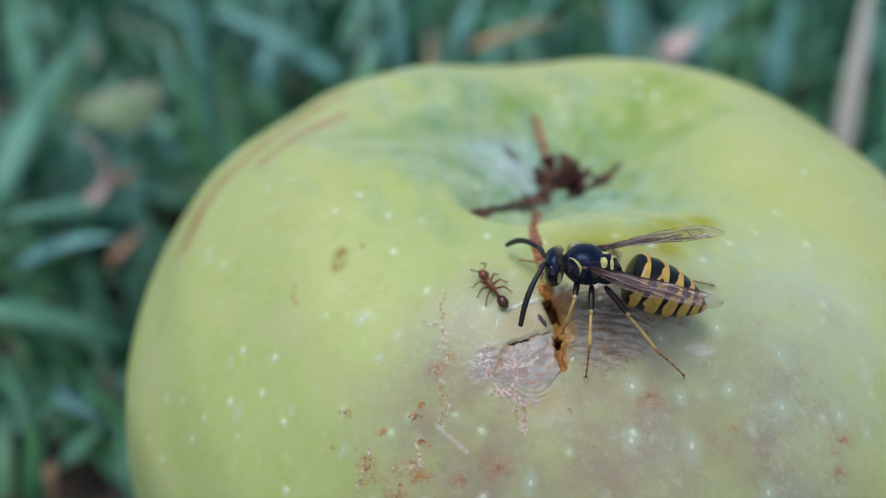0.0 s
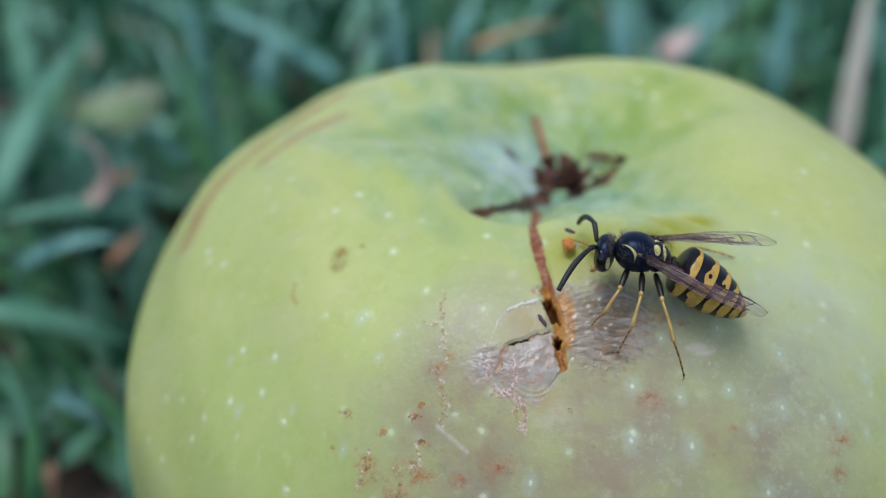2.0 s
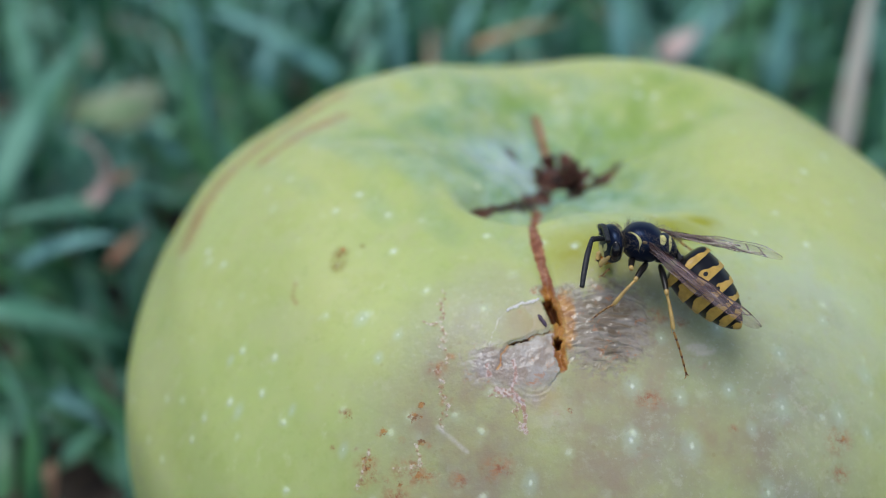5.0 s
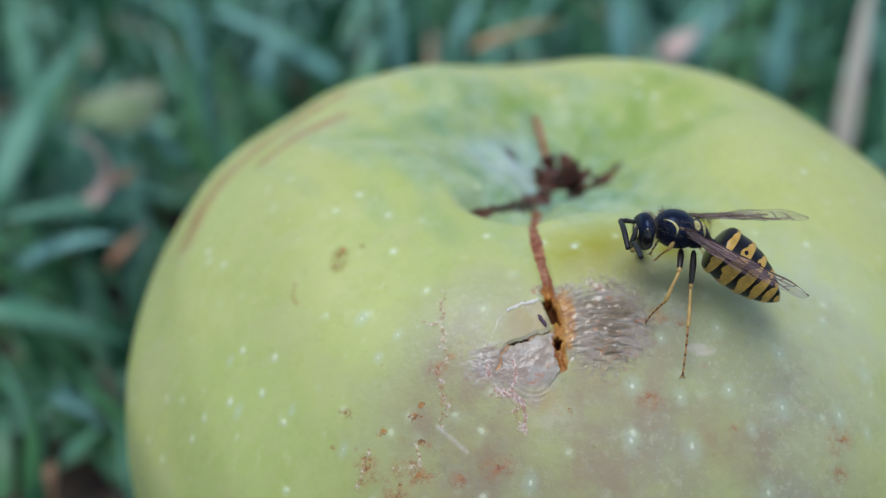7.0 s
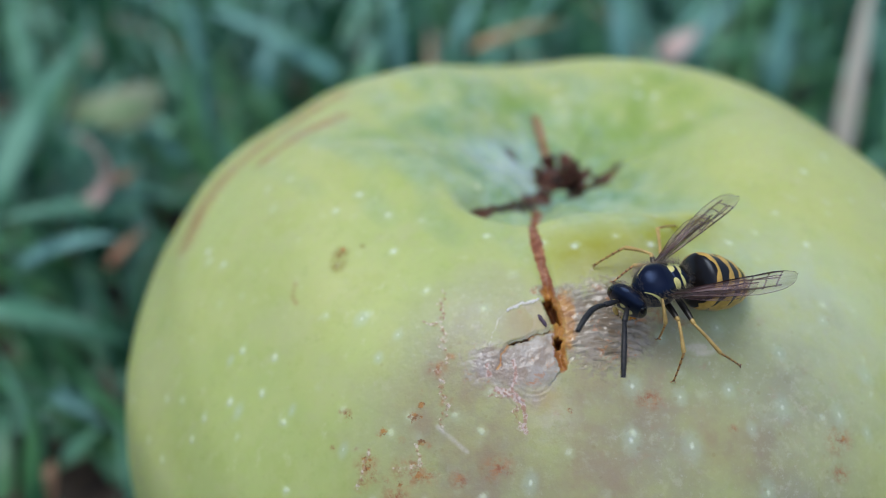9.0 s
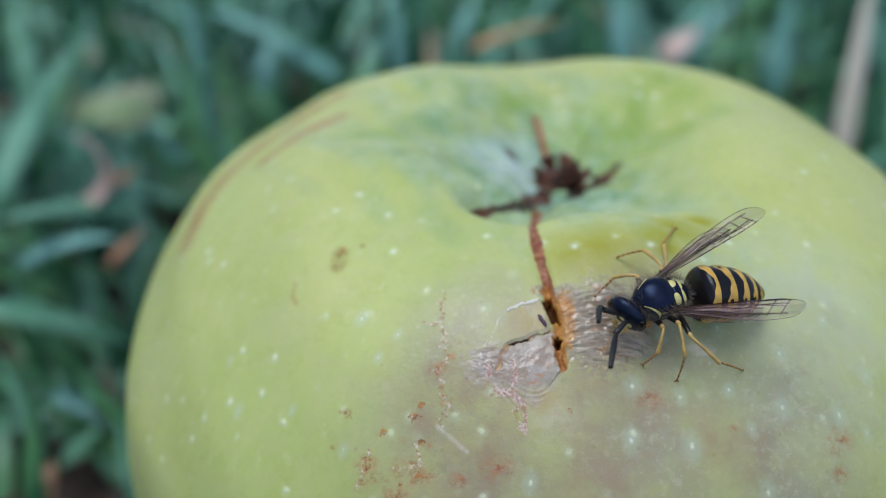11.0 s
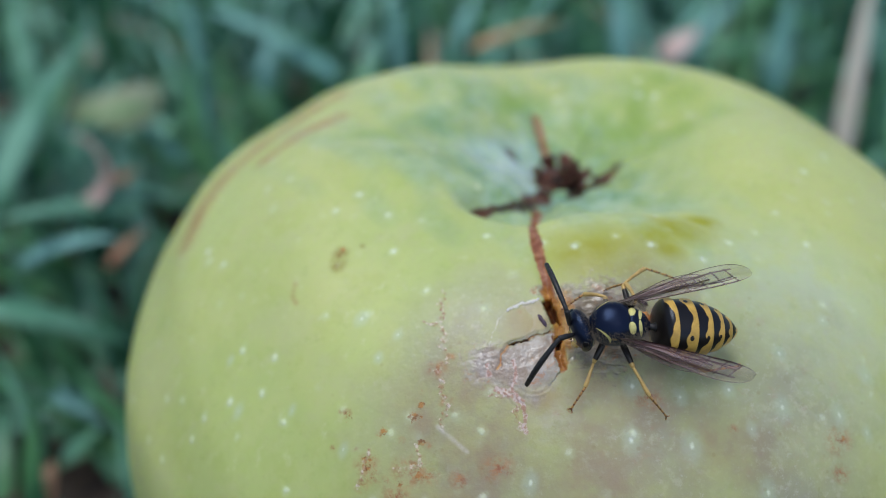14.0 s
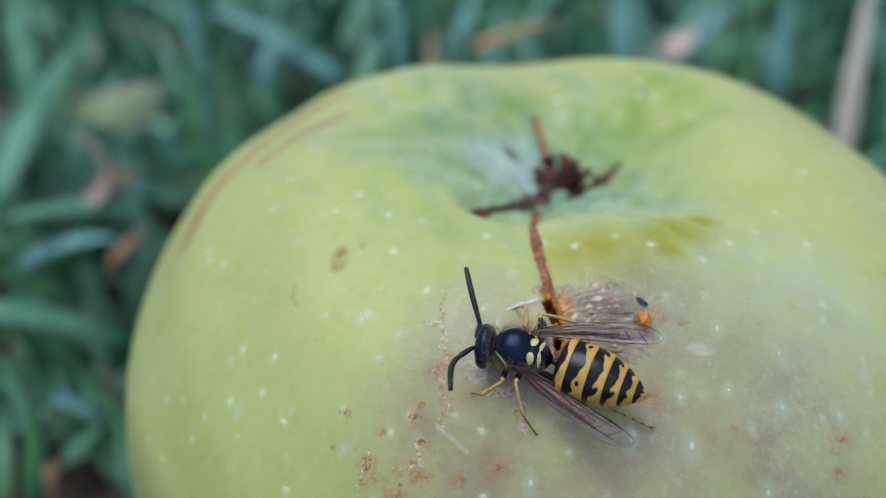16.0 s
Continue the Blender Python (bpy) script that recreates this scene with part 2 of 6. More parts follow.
PALE_SEPAL = plain("pale_sepal", (0.16, 0.09, 0.08), (0.36, 0.25, 0.23), 900, 0.75, 0.8, 0.0003)
RED_SEPAL = plain("red_brown_sepal", (0.09, 0.025, 0.016), (0.24, 0.08, 0.055), 900, 0.7, 0.8, 0.0003)
PULP = plain("orange_pulp", (0.55, 0.17, 0.02), (0.66, 0.30, 0.06), 1500, 0.3, 0.6, 0.0001, Subsurface_Weight=0.3, Subsurface_Scale=0.0006, Subsurface_Radius=(1.0, 0.5, 0.2))
FRASS = plain("dark_fragment", (0.025, 0.014, 0.03), (0.10, 0.06, 0.10), 2000, 0.5, 0.5)
BLACK, YELLOW = (0.006, 0.008, 0.017), (0.62, 0.385, 0.085)
THORAX_MAT = banded("thorax_chitin", BLACK, (0.70, 0.64, 0.24), rough=0.30, Specular_IOR_Level=0.34, Specular_Tint=(0.30, 0.48, 1.0))
HEAD_MAT = banded("head_chitin", BLACK, (0.66, 0.60, 0.26), rough=0.30, Specular_IOR_Level=0.36, Specular_Tint=(0.32, 0.52, 1.0))
ABDOMEN_MAT = banded("abdomen_chitin", (0.010, 0.008, 0.007), YELLOW, rough=0.28, Specular_IOR_Level=0.35, Specular_Tint=(0.7, 0.82, 1.0))
LEG_MAT = banded("leg_chitin", (0.012, 0.009, 0.007), (0.60, 0.40, 0.13), rough=0.4)
TARSUS_MAT = banded("tarsus_chitin", (0.15, 0.045, 0.016), (0.50, 0.27, 0.085), rough=0.45)
ANTENNA_MAT = plain("antenna_chitin", (0.006, 0.006, 0.008), (0.016, 0.015, 0.016), 2500, 0.5, 0.4, 0.00003)
EYE_MAT = plain("compound_eye", (0.004, 0.004, 0.006), (0.010, 0.009, 0.011), 3000, 0.2, 0.2, 0.00002)
HAIR_MAT = plain("hair", (0.09, 0.078, 0.06), (0.26, 0.21, 0.15), 900, 0.6, 0.1)
WING_MAT = wing_membrane()
ANT_MAT = plain("ant_chitin", (0.11, 0.026, 0.008), (0.20, 0.058, 0.016), 2500, 0.3, 0.3, 0.00003)
ANT_DARK = plain("ant_gaster_chitin", (0.035, 0.010, 0.004), (0.10, 0.028, 0.009), 2500, 0.22, 0.2, 0.00003)


# ---- mesh helpers ----
def part(name, bm, material, parent=None, label="", smooth=True):
    """Links a bmesh as one mesh object under a thing or a part."""
    mesh = bpy.data.meshes.new(name)
    bm.to_mesh(mesh)
    bm.free()
    mesh.materials.append(material)
    if smooth:
        mesh.polygons.foreach_set("use_smooth", [True] * len(mesh.polygons))
    ob = new(name, mesh)
    if parent:
        ob.parent = parent
    if label:
        tagged(ob, label)
    return ob


def thing(name, label, category, group="", kind=""):
    ob = new(name)
    ob.empty_display_size = 0.002
    return tagged(ob, label, category, group, kind)


def points_of(mesh):
    co = np.empty(len(mesh.vertices) * 3)
    mesh.vertices.foreach_get("co", co)
    return co.reshape(-1, 3)


def paint(mesh, name, values):
    a = mesh.attributes.new(name, "FLOAT", "POINT")
    a.data.foreach_set("value", np.asarray(values, dtype=np.float32))


def tube(bm, line, radii, sides=10, flat=1.0):
    """A tapered tube along a line of points; flat below 1 squeezes it across."""
    line = [Vector(p) for p in line]
    rings = []
    side = None
    for i, p in enumerate(line):
        d = (line[min(i + 1, len(line) - 1)] - line[max(i - 1, 0)]).normalized()
        if side is None:
            side = d.orthogonal().normalized()
        side = (side - d * side.dot(d)).normalized()
        other = d.cross(side)
        r = radii[i]
        rings.append([bm.verts.new(p + side * (r * math.cos(k)) + other * (r * flat * math.sin(k)))
                      for k in (2 * math.pi * j / sides for j in range(sides))])
    for a, b in zip(rings, rings[1:]):
        for j in range(sides):
            bm.faces.new((a[j], a[(j + 1) % sides], b[(j + 1) % sides], b[j]))
    bm.faces.new(rings[0][::-1])
    bm.faces.new(rings[-1])
    return bm


def loft(bm, rings, sides=40):
    """A body along x: rings of (x, half width, half height, centre z, squareness)."""
    made = []
    for x, w, h, z, sq in rings:
        ring = []
        for j in range(sides):
            k = 2 * math.pi * j / sides
            c, s = math.cos(k), math.sin(k)
            q = 2 / sq
            ring.append(bm.verts.new((x, w * math.copysign(abs(c) ** q, c), z + h * math.copysign(abs(s) ** q, s))))
        made.append(ring)
    for a, b in zip(made, made[1:]):
        for j in range(sides):
            bm.faces.new((a[j], b[j], b[(j + 1) % sides], a[(j + 1) % sides]))
    bm.faces.new(made[0])
    bm.faces.new(made[-1][::-1])
    bmesh.ops.recalc_face_normals(bm, faces=bm.faces[:])
    return bm


def egg(bm, centre, radii, u=24, v=16, power=1.0):
    """An ellipsoid."""
    made = bmesh.ops.create_uvsphere(bm, u_segments=u, v_segments=v, radius=1.0)["verts"]
    for p in made:
        p.co = Vector(centre) + Vector((p.co.x * radii[0], p.co.y * radii[1], p.co.z * radii[2]))
    return made


def aim(base, way, up=(0, 0, 1)):
    """A pose at base whose x axis runs along way and whose z axis keeps near up."""
    x = Vector(way).normalized()
    y = Vector(up).cross(x)
    y = y.normalized() if y.length > 1e-4 else x.orthogonal().normalized()
    z = x.cross(y)
    m = Matrix((x, y, z)).transposed().to_4x4()
    m.translation = base
    return m


# ---- ground ----
def ground():
    bm = bmesh.new()
    n = 60
    rows = []
    for i in range(n + 1):
        row = []
        for j in range(n + 1):
            u, v = (i / n * 2 - 1), (j / n * 2 - 1)
            x, y = math.copysign(abs(u) ** 4, u) * 40, math.copysign(abs(v) ** 4, v) * 40
            near = math.exp(-(x * x + y * y) / 0.4)
            row.append(bm.verts.new((x, y, 0.002 * near * noise.noise((x * 40, y * 40, 0)) - 0.0005)))
        rows.append(row)
    for a, b in zip(rows, rows[1:]):
        for j in range(n):
            bm.faces.new((a[j], b[j], b[j + 1], a[j + 1]))
    tagged(part("ground", bm, SOIL), "dark moist soil under the lawn grass", "ground", kind="structure")


ground()


# ---- apple ----
AP_R, AP_N, AP_H, AP_H2 = 0.044, 2.34, 0.0378, 0.0374


def apple_surface(a, th):
    """Points of the apple's skin: a runs from the calyx (0) to the stalk end (pi), th round it."""
    c, s = np.cos(a), np.sin(a)
    q = 2 / AP_N
    r = AP_R * np.abs(s) ** q
    z = np.where(c > 0, AP_H, AP_H2) * np.sign(c) * np.abs(c) ** q
    top = c > 0
    z = z - np.where(top, 0.0090 * np.exp(-(r / 0.01265) ** 2), -0.0077 * np.exp(-(r / 0.0099) ** 2))
    lobe = -0.0008 * np.cos(5 * (th - radians(97))) * np.exp(-((r - 0.0198) / 0.0099) ** 2)
    back = -0.0009 * np.exp(-(np.angle(np.exp(1j * (th - radians(97)))) / 0.75) ** 2) * np.exp(-((r - 0.022) / 0.011) ** 2)
    z = z + np.where(top, lobe + back, 0)
    r = r + 0.0009 * (np.exp(-(np.angle(np.exp(1j * (th - radians(155)))) / 0.5) ** 2) + np.exp(-(np.angle(np.exp(1j * (th - radians(28)))) / 0.5) ** 2)) * np.exp(-((r - 0.034) / 0.008) ** 2)
    z = z + 0.0008 * np.exp(-(np.angle(np.exp(1j * (th - radians(42)))) / 0.42) ** 2) * np.exp(-((r - 0.033) / 0.009) ** 2) * top
    z = z - 0.0004 * np.exp(-(np.angle(np.exp(1j * (th - radians(76)))) / 0.35) ** 2) * np.exp(-((r - 0.030) / 0.010) ** 2) * top
    r = r - 0.0013 * np.clip((0.014 - z) / 0.022, 0, 1)
    return np.stack([r * np.cos(th), r * np.sin(th), z], -1)


def spaced(lo, hi, count, density):
    """Values from lo to hi, closer where density is high."""
    x = np.linspace(lo, hi, 4000)
    c = np.cumsum(density(x))
    c = (c - c[0]) / (c[-1] - c[0])
    return np.interp(np.linspace(0, 1, count), c, x)


def to_line(p, line):
    """The distance of points from a line of points, in mm."""
    best = np.full(len(p), 1e9)
    pts = [np.array(q, float) for q in line]
    if len(pts) == 1:
        return np.linalg.norm(p - pts[0], axis=1)
    for a, b in zip(pts, pts[1:]):
        d = b - a
        k = np.clip(((p - a) @ d) / (d @ d), 0, 1)
        best = np.minimum(best, np.linalg.norm(p - a - k[:, None] * d, axis=1))
    return best


def soft(d, r, edge=0.5):
    """1 inside the radius r, falling to 0 over a share of it."""
    return np.clip((r - d) / (r * edge) + 0.5, 0, 1)


def swell(x, y, z):
    """Gentle unevenness of the skin, in mm."""
    return 0.25 * np.sin(x * 0.21 + 1.0) * np.sin(y * 0.17 + z * 0.1) + 0.12 * np.sin(x * 0.43 + z * 0.37)


CRACK = [(-4.0, -14.3, 34.0), (-4.0, -17.8, 34.4), (-3.9, -20.3, 34.3), (-3.6, -23.0, 33.7), (-3.2, -25.2, 32.9)]
CRACK_BACK = [(-1.4, 9.5, 32.0), (-0.9, 7.1, 30.9), (-0.7, 4.8, 29.9)]


PIT_UPPER = [(-3.87, -25.91), (-3.15, -25.41), (-3.0, -26.12), (-2.76, -26.84), (-2.61, -27.59), (-2.88, -27.38), (-3.25, -27.57), (-3.41, -26.92)]
PIT_LOWER = [(-3.14, -28.48), (-2.78, -28.33), (-2.52, -28.64), (-2.59, -29.1), (-2.99, -29.24), (-3.08, -28.84)]
CHANNEL = [(-3.45, -25.01), (-3.04, -26.11), (-2.71, -27.35), (-2.76, -28.65), (-2.72, -29.7), (-2.62, -30.2)]
UPPER_PEEL = [(-7.05, -27.35), (-6.2, -26.22), (-5.17, -25.92), (-3.94, -25.73), (-3.41, -26.92), (-3.29, -27.68), (-3.32, -28.09), (-4.28, -28.13), (-5.08, -28.41), (-6.21, -28.63), (-7.16, -28.56)]
LOWER_PEEL = [(-6.21, -28.75), (-4.93, -28.5), (-4.2, -28.19), (-3.28, -28.2), (-3.12, -28.8), (-3.01, -29.51), (-2.96, -30.09), (-2.71, -30.54), (-3.09, -31.0), (-3.58, -31.53), (-4.46, -32.19), (-5.82, -32.16), (-7.16, -31.23), (-8.47, -30.19), (-8.77, -29.32), (-7.88, -28.67)]
SLIT = [(-6.21, -28.59), (-5.61, -28.52), (-5.01, -28.42)]
GROOVE = [(-3.28, -28.09), (-4.2, -28.14), (-5.01, -28.42), (-6.21, -28.59), (-6.74, -29.2), (-7.05, -30.1)]
PINK_LINES = ([(-7.83, -29.75), (-7.68, -30.34)], [(-6.01, -29.72), (-5.8, -30.59), (-6.18, -31.35), (-5.54, -32.09)],
              [(-7.16, -31.23), (-6.19, -31.66), (-5.43, -32.1), (-5.26, -32.95), (-5.3, -33.6)], [(-3.2, -28.3), (-3.15, -28.9), (-3.05, -29.6)])


def rough(u, v, seed, octaves=3):
    """Fractal noise at points u, v."""
    return np.array([noise.fractal((a, b, seed), 0.6, 2.0, octaves) for a, b in zip(u, v)])


def within(x, y, outline):
    """Signed distance of points from an outline, above 0 inside."""
    q = np.stack([x, y, 0 * x], 1)
    d = to_line(q, [(a, b, 0) for a, b in outline + outline[:1]])
    odd = np.zeros(len(x), bool)
    for (x0, y0), (x1, y1) in zip(outline, outline[1:] + outline[:1]):
        odd ^= ((y0 > y) != (y1 > y)) & (x < (x1 - x0) * (y - y0) / (y1 - y0 + 1e-12) + x0)
    return np.where(odd, d, -d)


def torn(x, y):
    """The torn spot: relief in mm and the tints of the skin there."""
    jx, jy = rough(x * 2.2, y * 2.2, 11.0), rough(x * 2.2, y * 2.2, 17.0)
    ex, ey = x + 0.11 * jx, y + 0.11 * jy
    flat = np.stack([ex, ey, 0 * x], 1)
    line = lambda pts: to_line(flat, [(a, b, 0) for a, b in pts])
    fine = rough(x * 3.1, y * 4.2, 2.0)
    lift = np.zeros(len(x))
    pit = np.maximum(within(ex, ey, PIT_UPPER), within(ex, ey, PIT_LOWER))
    slit = line(SLIT)
    chan, groove = line(CHANNEL), line(GROOVE)
    lift -= 1.1 * np.clip((pit + 0.03) / 0.24, 0, 1) + 0.35 * np.clip(1 - chan / 0.5, 0, 1) + 0.9 * np.clip((0.13 - slit) / 0.08, 0, 1) + 0.12 * np.clip(1 - groove / 0.25, 0, 1)
    # glossy wrinkles beside the wound
    spot = np.hypot((x - 0.45) / 3.5, (y + 27.75) / 3.1) + 0.22 * jx
    right = np.clip((1.16 - spot) * 1.7, 0, 1) * np.clip((x + 2.45 + 0.3 * jy) * 3, 0, 1)
    bend = rough(x * 0.30, y * 0.7, 3.0)
    arch = 0.055 * (x + 1.0) ** 2 - 0.16 * x
    phase = (y + arch) * 1.9 + 0.75 * bend + 0.25 * rough(x * 0.9, y * 0.9, 6.0)
    ridge = np.sin(6.283 * phase) + 0.4 * np.sin(6.283 * (phase * 1.7 + 0.35 * x + 0.6 * bend))
    patchy = np.clip(0.7 + 1.1 * rough(x * 0.5, y * 1.5, 8.0), 0.1, 1.6)
    lift += right * (0.07 * ridge * patchy + 0.035 * rough(x * 0.8, y * 4.0, 9.0))
    # crumpled skin below and to the side of the flaps
    crumple = np.clip((1.2 - np.hypot((x + 7.9) / 1.6, (y + 29.6) / 1.4) + 0.3 * jx) * 1.3, 0, 1)
    low, up = within(ex, ey, LOWER_PEEL), within(ex, ey, UPPER_PEEL)
    lift += np.clip(crumple + np.clip(low / 0.5 + 0.8, 0, 1) * 0.7, 0, 1) * (0.03 + 0.05 * crumple) * rough(x * 1.3, y * 1.6, 5.0, 4)
    fold = np.exp(-((np.hypot(x + 4.6, y + 30.2) - 1.9) / 0.75) ** 2) * np.clip((-30.6 - y) * 1.5, 0, 1)
    fold *= np.clip(low / 0.3 + 1.2, 0, 1)
    lift += fold * 0.02 * (0.6 + rough(x * 0.8, y * 0.8, 14.0)) * np.sin(6.283 * (np.hypot(x + 4.6, y + 30.2) * 3.0 + 0.35 * bend))
    around = np.clip((1.2 - np.hypot((x + 2.1) / 1.0, (y + 25.4) / 0.75)) * 2, 0, 1) + np.clip((1.2 - np.hypot((x + 4.0) / 0.6, (y + 25.0) / 0.5)) * 2, 0, 1)
    lift += np.clip(around, 0, 1) * 0.06 * fine
    lilac = np.maximum.reduce([np.clip(low / 1.6 + 0.35, 0, 1), right, crumple, np.clip(around, 0, 1) * 0.8])
    lilac = np.clip(lilac + 0.35 * rough(x * 0.9, y * 1.1, 31.0, 4) * np.clip(lilac * 4, 0, 1), 0, 1)
    pink = np.zeros(len(x))
    for pts, wide in zip(PINK_LINES, (0.22, 0.17, 0.24, 0.2)):
        pink = np.maximum(pink, np.clip(1.3 - line(pts) / wide, 0, 1))
    orange = np.maximum(np.clip(1.4 - chan / 0.5, 0, 1), np.clip(1.2 - groove / 0.14, 0, 1) * 0.8)
    orange = np.maximum(orange, 0.75 * np.clip((1.3 - np.hypot((x + 2.25) / 0.85, (y + 27.3) / 2.2) + 0.2 * jx) * 1.8, 0, 1))
    dark = np.maximum(np.clip((pit + 0.05) / 0.12, 0, 1), np.clip((0.12 - slit) / 0.05, 0, 1))
    rim = np.clip(1.5 - line([(-6.25, -26.25), (-5.37, -25.97), (-4.06, -25.7)]) / 0.10, 0, 1)
    lift += 0.10 * rim
    rim = np.maximum(rim, 0.45 * np.clip(1.3 - line([(-6.25, -26.25), (-6.9, -26.9), (-7.3, -27.7), (-7.6, -28.6)]) / 0.12, 0, 1))
    return lift, {"wet": right, "peel": np.clip(low / 0.35 + 0.4, 0, 1) * np.clip((y + 32.0) / 1.6, 0.2, 1), "rim": rim, "lilac": lilac, "tan": np.maximum(np.clip(up / 0.5 + 0.4, 0, 1) * np.clip((x + 7.4) / 3.6, 0, 1), 0.8 * np.clip(1.2 - np.hypot((x + 3.9) / 1.6, (y + 32.1) / 0.8), 0, 1)), "pink": pink, "wound": orange, "pit": dark}


def apple():
    ap = thing("apple", "large green cooking apple lying in grass, bruised and pecked open", "apple")
    ap.location = (0, 0, APPLE_Z)
    th = spaced(-math.pi * 1.5, math.pi * 0.5, 1001, lambda t: 1 + 4 * np.exp(-((t + math.pi / 2) / 0.75) ** 2) + 4 * np.exp(-((t + math.pi / 2 + 0.11) / 0.25) ** 2))[:-1]
    a = spaced(0.0, math.pi, 570, lambda t: 1 + 2.6 * np.exp(-((t - 0.72) / 0.42) ** 2) + 6 * np.exp(-((t - 0.66) / 0.14) ** 2))
    na, nt = len(a), len(th)
    grid = apple_surface(*np.meshgrid(a, th, indexing="ij"))
    du = np.gradient(grid, axis=0)
    dv = np.roll(grid, -1, 1) - np.roll(grid, 1, 1)
    nrm = np.cross(du, dv)
    nrm /= np.maximum(np.linalg.norm(nrm, axis=-1, keepdims=True), 1e-12)
    nrm[0], nrm[-1] = (0, 0, 1), (0, 0, -1)
    p, n = grid.reshape(-1, 3) * 1000, nrm.reshape(-1, 3)
    x, y, z = p.T
    r = np.hypot(x, y)
    ang = np.arctan2(y, x)
    top = z > 0
    lift = np.zeros(len(p))
    # gentle unevenness, folds in the hollow
    lift += swell(x, y, z)
    hollow = np.exp(-((r - 6.5) / 4.5) ** 2) * top
    lift += hollow * (0.16 * np.cos(9 * ang + 0.6 + 0.15 * r) + 0.10 * np.cos(16 * ang + 2.0 - 0.2 * r) + 0.12 * np.sin(5 * ang + 1.2 * r))
    turn = np.angle(np.exp(1j * (ang - radians(-115))))
    fold = np.exp(-(turn / 0.27) ** 4) * np.exp(-((r - 13.2) / 2.6) ** 2) * top
    lift -= 2.4 * fold
    turn = np.angle(np.exp(1j * (ang - radians(-72))))
    lift -= 2.6 * np.exp(-(turn / 0.50) ** 2) * np.exp(-((r - 12.0) / 4.6) ** 2) * top
    dale = np.exp(-(np.angle(np.exp(1j * (ang - radians(-25)))) / 0.35) ** 2) * np.exp(-((r - 7.0) / 3.5) ** 2) * top
    lift -= 1.0 * dale
    dale = np.exp(-(np.angle(np.exp(1j * (ang - radians(30)))) / 0.30) ** 2) * np.exp(-((r - 12.0) / 5.0) ** 2) * top
    lift -= 1.0 * dale
    notch = to_line(p, [(-0.5, -2.0, 30.0), (-2.5, -9.0, 32.0), (-4.0, -14.3, 34.0)])
    lift -= 1.3 * np.exp(-(notch / 1.9) ** 2) * (r > 3)
    # crack, wound, wrinkles
    flat = p * (1, 1, 0)
    crack = np.minimum(to_line(flat, [(a, b, 0) for a, b, c in [(-2.2, -6.0, 0), (-3.1, -10.5, 0)] + CRACK]), to_line(flat, [(a, b, 0) for a, b, c in CRACK_BACK])) + 50 * ~top
    lift -= 0.26 * np.exp(-(crack / 0.42) ** 2)
    near = np.nonzero((x > -11.5) & (x < 5.5) & (y > -35) & (y < -23) & top)[0]
    relief, tints = torn(x[near], y[near])
    lift[near] += relief
    co = (p + n * lift[:, None]) / 1000
    # faces
    i, j = np.meshgrid(np.arange(na - 1), np.arange(nt), indexing="ij")
    k = (j + 1) % nt
    quads = np.stack([i * nt + j, (i + 1) * nt + j, (i + 1) * nt + k, i * nt + k], -1).reshape(-1, 4)
    mesh = bpy.data.meshes.new("skin")
    mesh.vertices.add(len(co))
    mesh.vertices.foreach_set("co", co.ravel())
    mesh.loops.add(quads.size)
    mesh.loops.foreach_set("vertex_index", quads.ravel().astype(np.int32))
    mesh.polygons.add(len(quads))
    mesh.polygons.foreach_set("loop_start", (np.arange(len(quads)) * 4).astype(np.int32))
    mesh.update(calc_edges=True)
    mesh.polygons.foreach_set("use_smooth", np.ones(len(quads), bool))
    mesh.materials.append(SKIN)
    skin = new("skin", mesh)
    skin.parent = ap
    tagged(skin, "yellow-green skin with pale pores, bruise and russet cracks")
    # where the skin differs
    for key, tint in tints.items():
        full = np.zeros(len(p))
        full[near] = tint
        paint(mesh, key, full)
    wob = 1 + 0.25 * np.sin(x * 0.9 + y * 0.6) * np.sin(z * 1.1 - x * 0.5)
    left = 1 + 0.35 * np.cos(ang - radians(165)) + 0.45 * np.exp(-((ang - radians(-68)) / 0.65) ** 2)
    paint(mesh, "green", np.clip(1.3 - r / (14.0 * left * wob), 0, 1) * top)
    # deeper green at the hollow's back, along its right valley and far left
    deep_green = np.clip(1.3 - np.linalg.norm((p - (7.0, 6.5, 32.0)) * (0.6, 1, 1), axis=1) / 4.5, 0, 1) + np.clip(1.2 - np.linalg.norm(p - (-3.0, 10.5, 33.0), axis=1) / 4.0, 0, 1)
    deep_green = np.maximum(deep_green, soft(to_line(p, [(4.0, 5.0, 31.0), (7.0, 8.5, 32.0), (12.0, 11.5, 34.0)]), 3.0, 1.3))
    deep_green = np.maximum(deep_green, 0.8 * soft(to_line(p, [(5.0, 1.0, 30.0), (10.0, 3.0, 33.0), (15.0, 5.5, 35.0)]), 2.4, 1.4))
    deep_green = np.maximum(deep_green, 0.7 * soft(to_line(p, [(-19.6, -0.2, 33.9), (-17.0, 0.3, 34.5), (-15.0, -1.5, 34.8)]), 1.5, 1.4))
    paint(mesh, "deep_green", np.clip(deep_green, 0, 1) * top * 0.8)
    och = np.zeros(len(p))
    for q, rad in (((-0.8, -22.8, 34.2), 2.5), ((0.6, -22.8, 34.4), 2.7), ((2.0, -23.5, 34.1), 1.5), ((5.1, -20.7, 34.8), 1.4), ((7.5, -18.8, 34.5), 1.7), ((9.6, -16.5, 33.9), 1.1), ((5.8, -21.7, 34.4), 1.0)):
        och = np.maximum(och, soft(np.linalg.norm((p - q) * (0.8, 1, 1), axis=1) * (0.7 + 0.3 * wob), rad, 1.2))
    paint(mesh, "ochre", och)
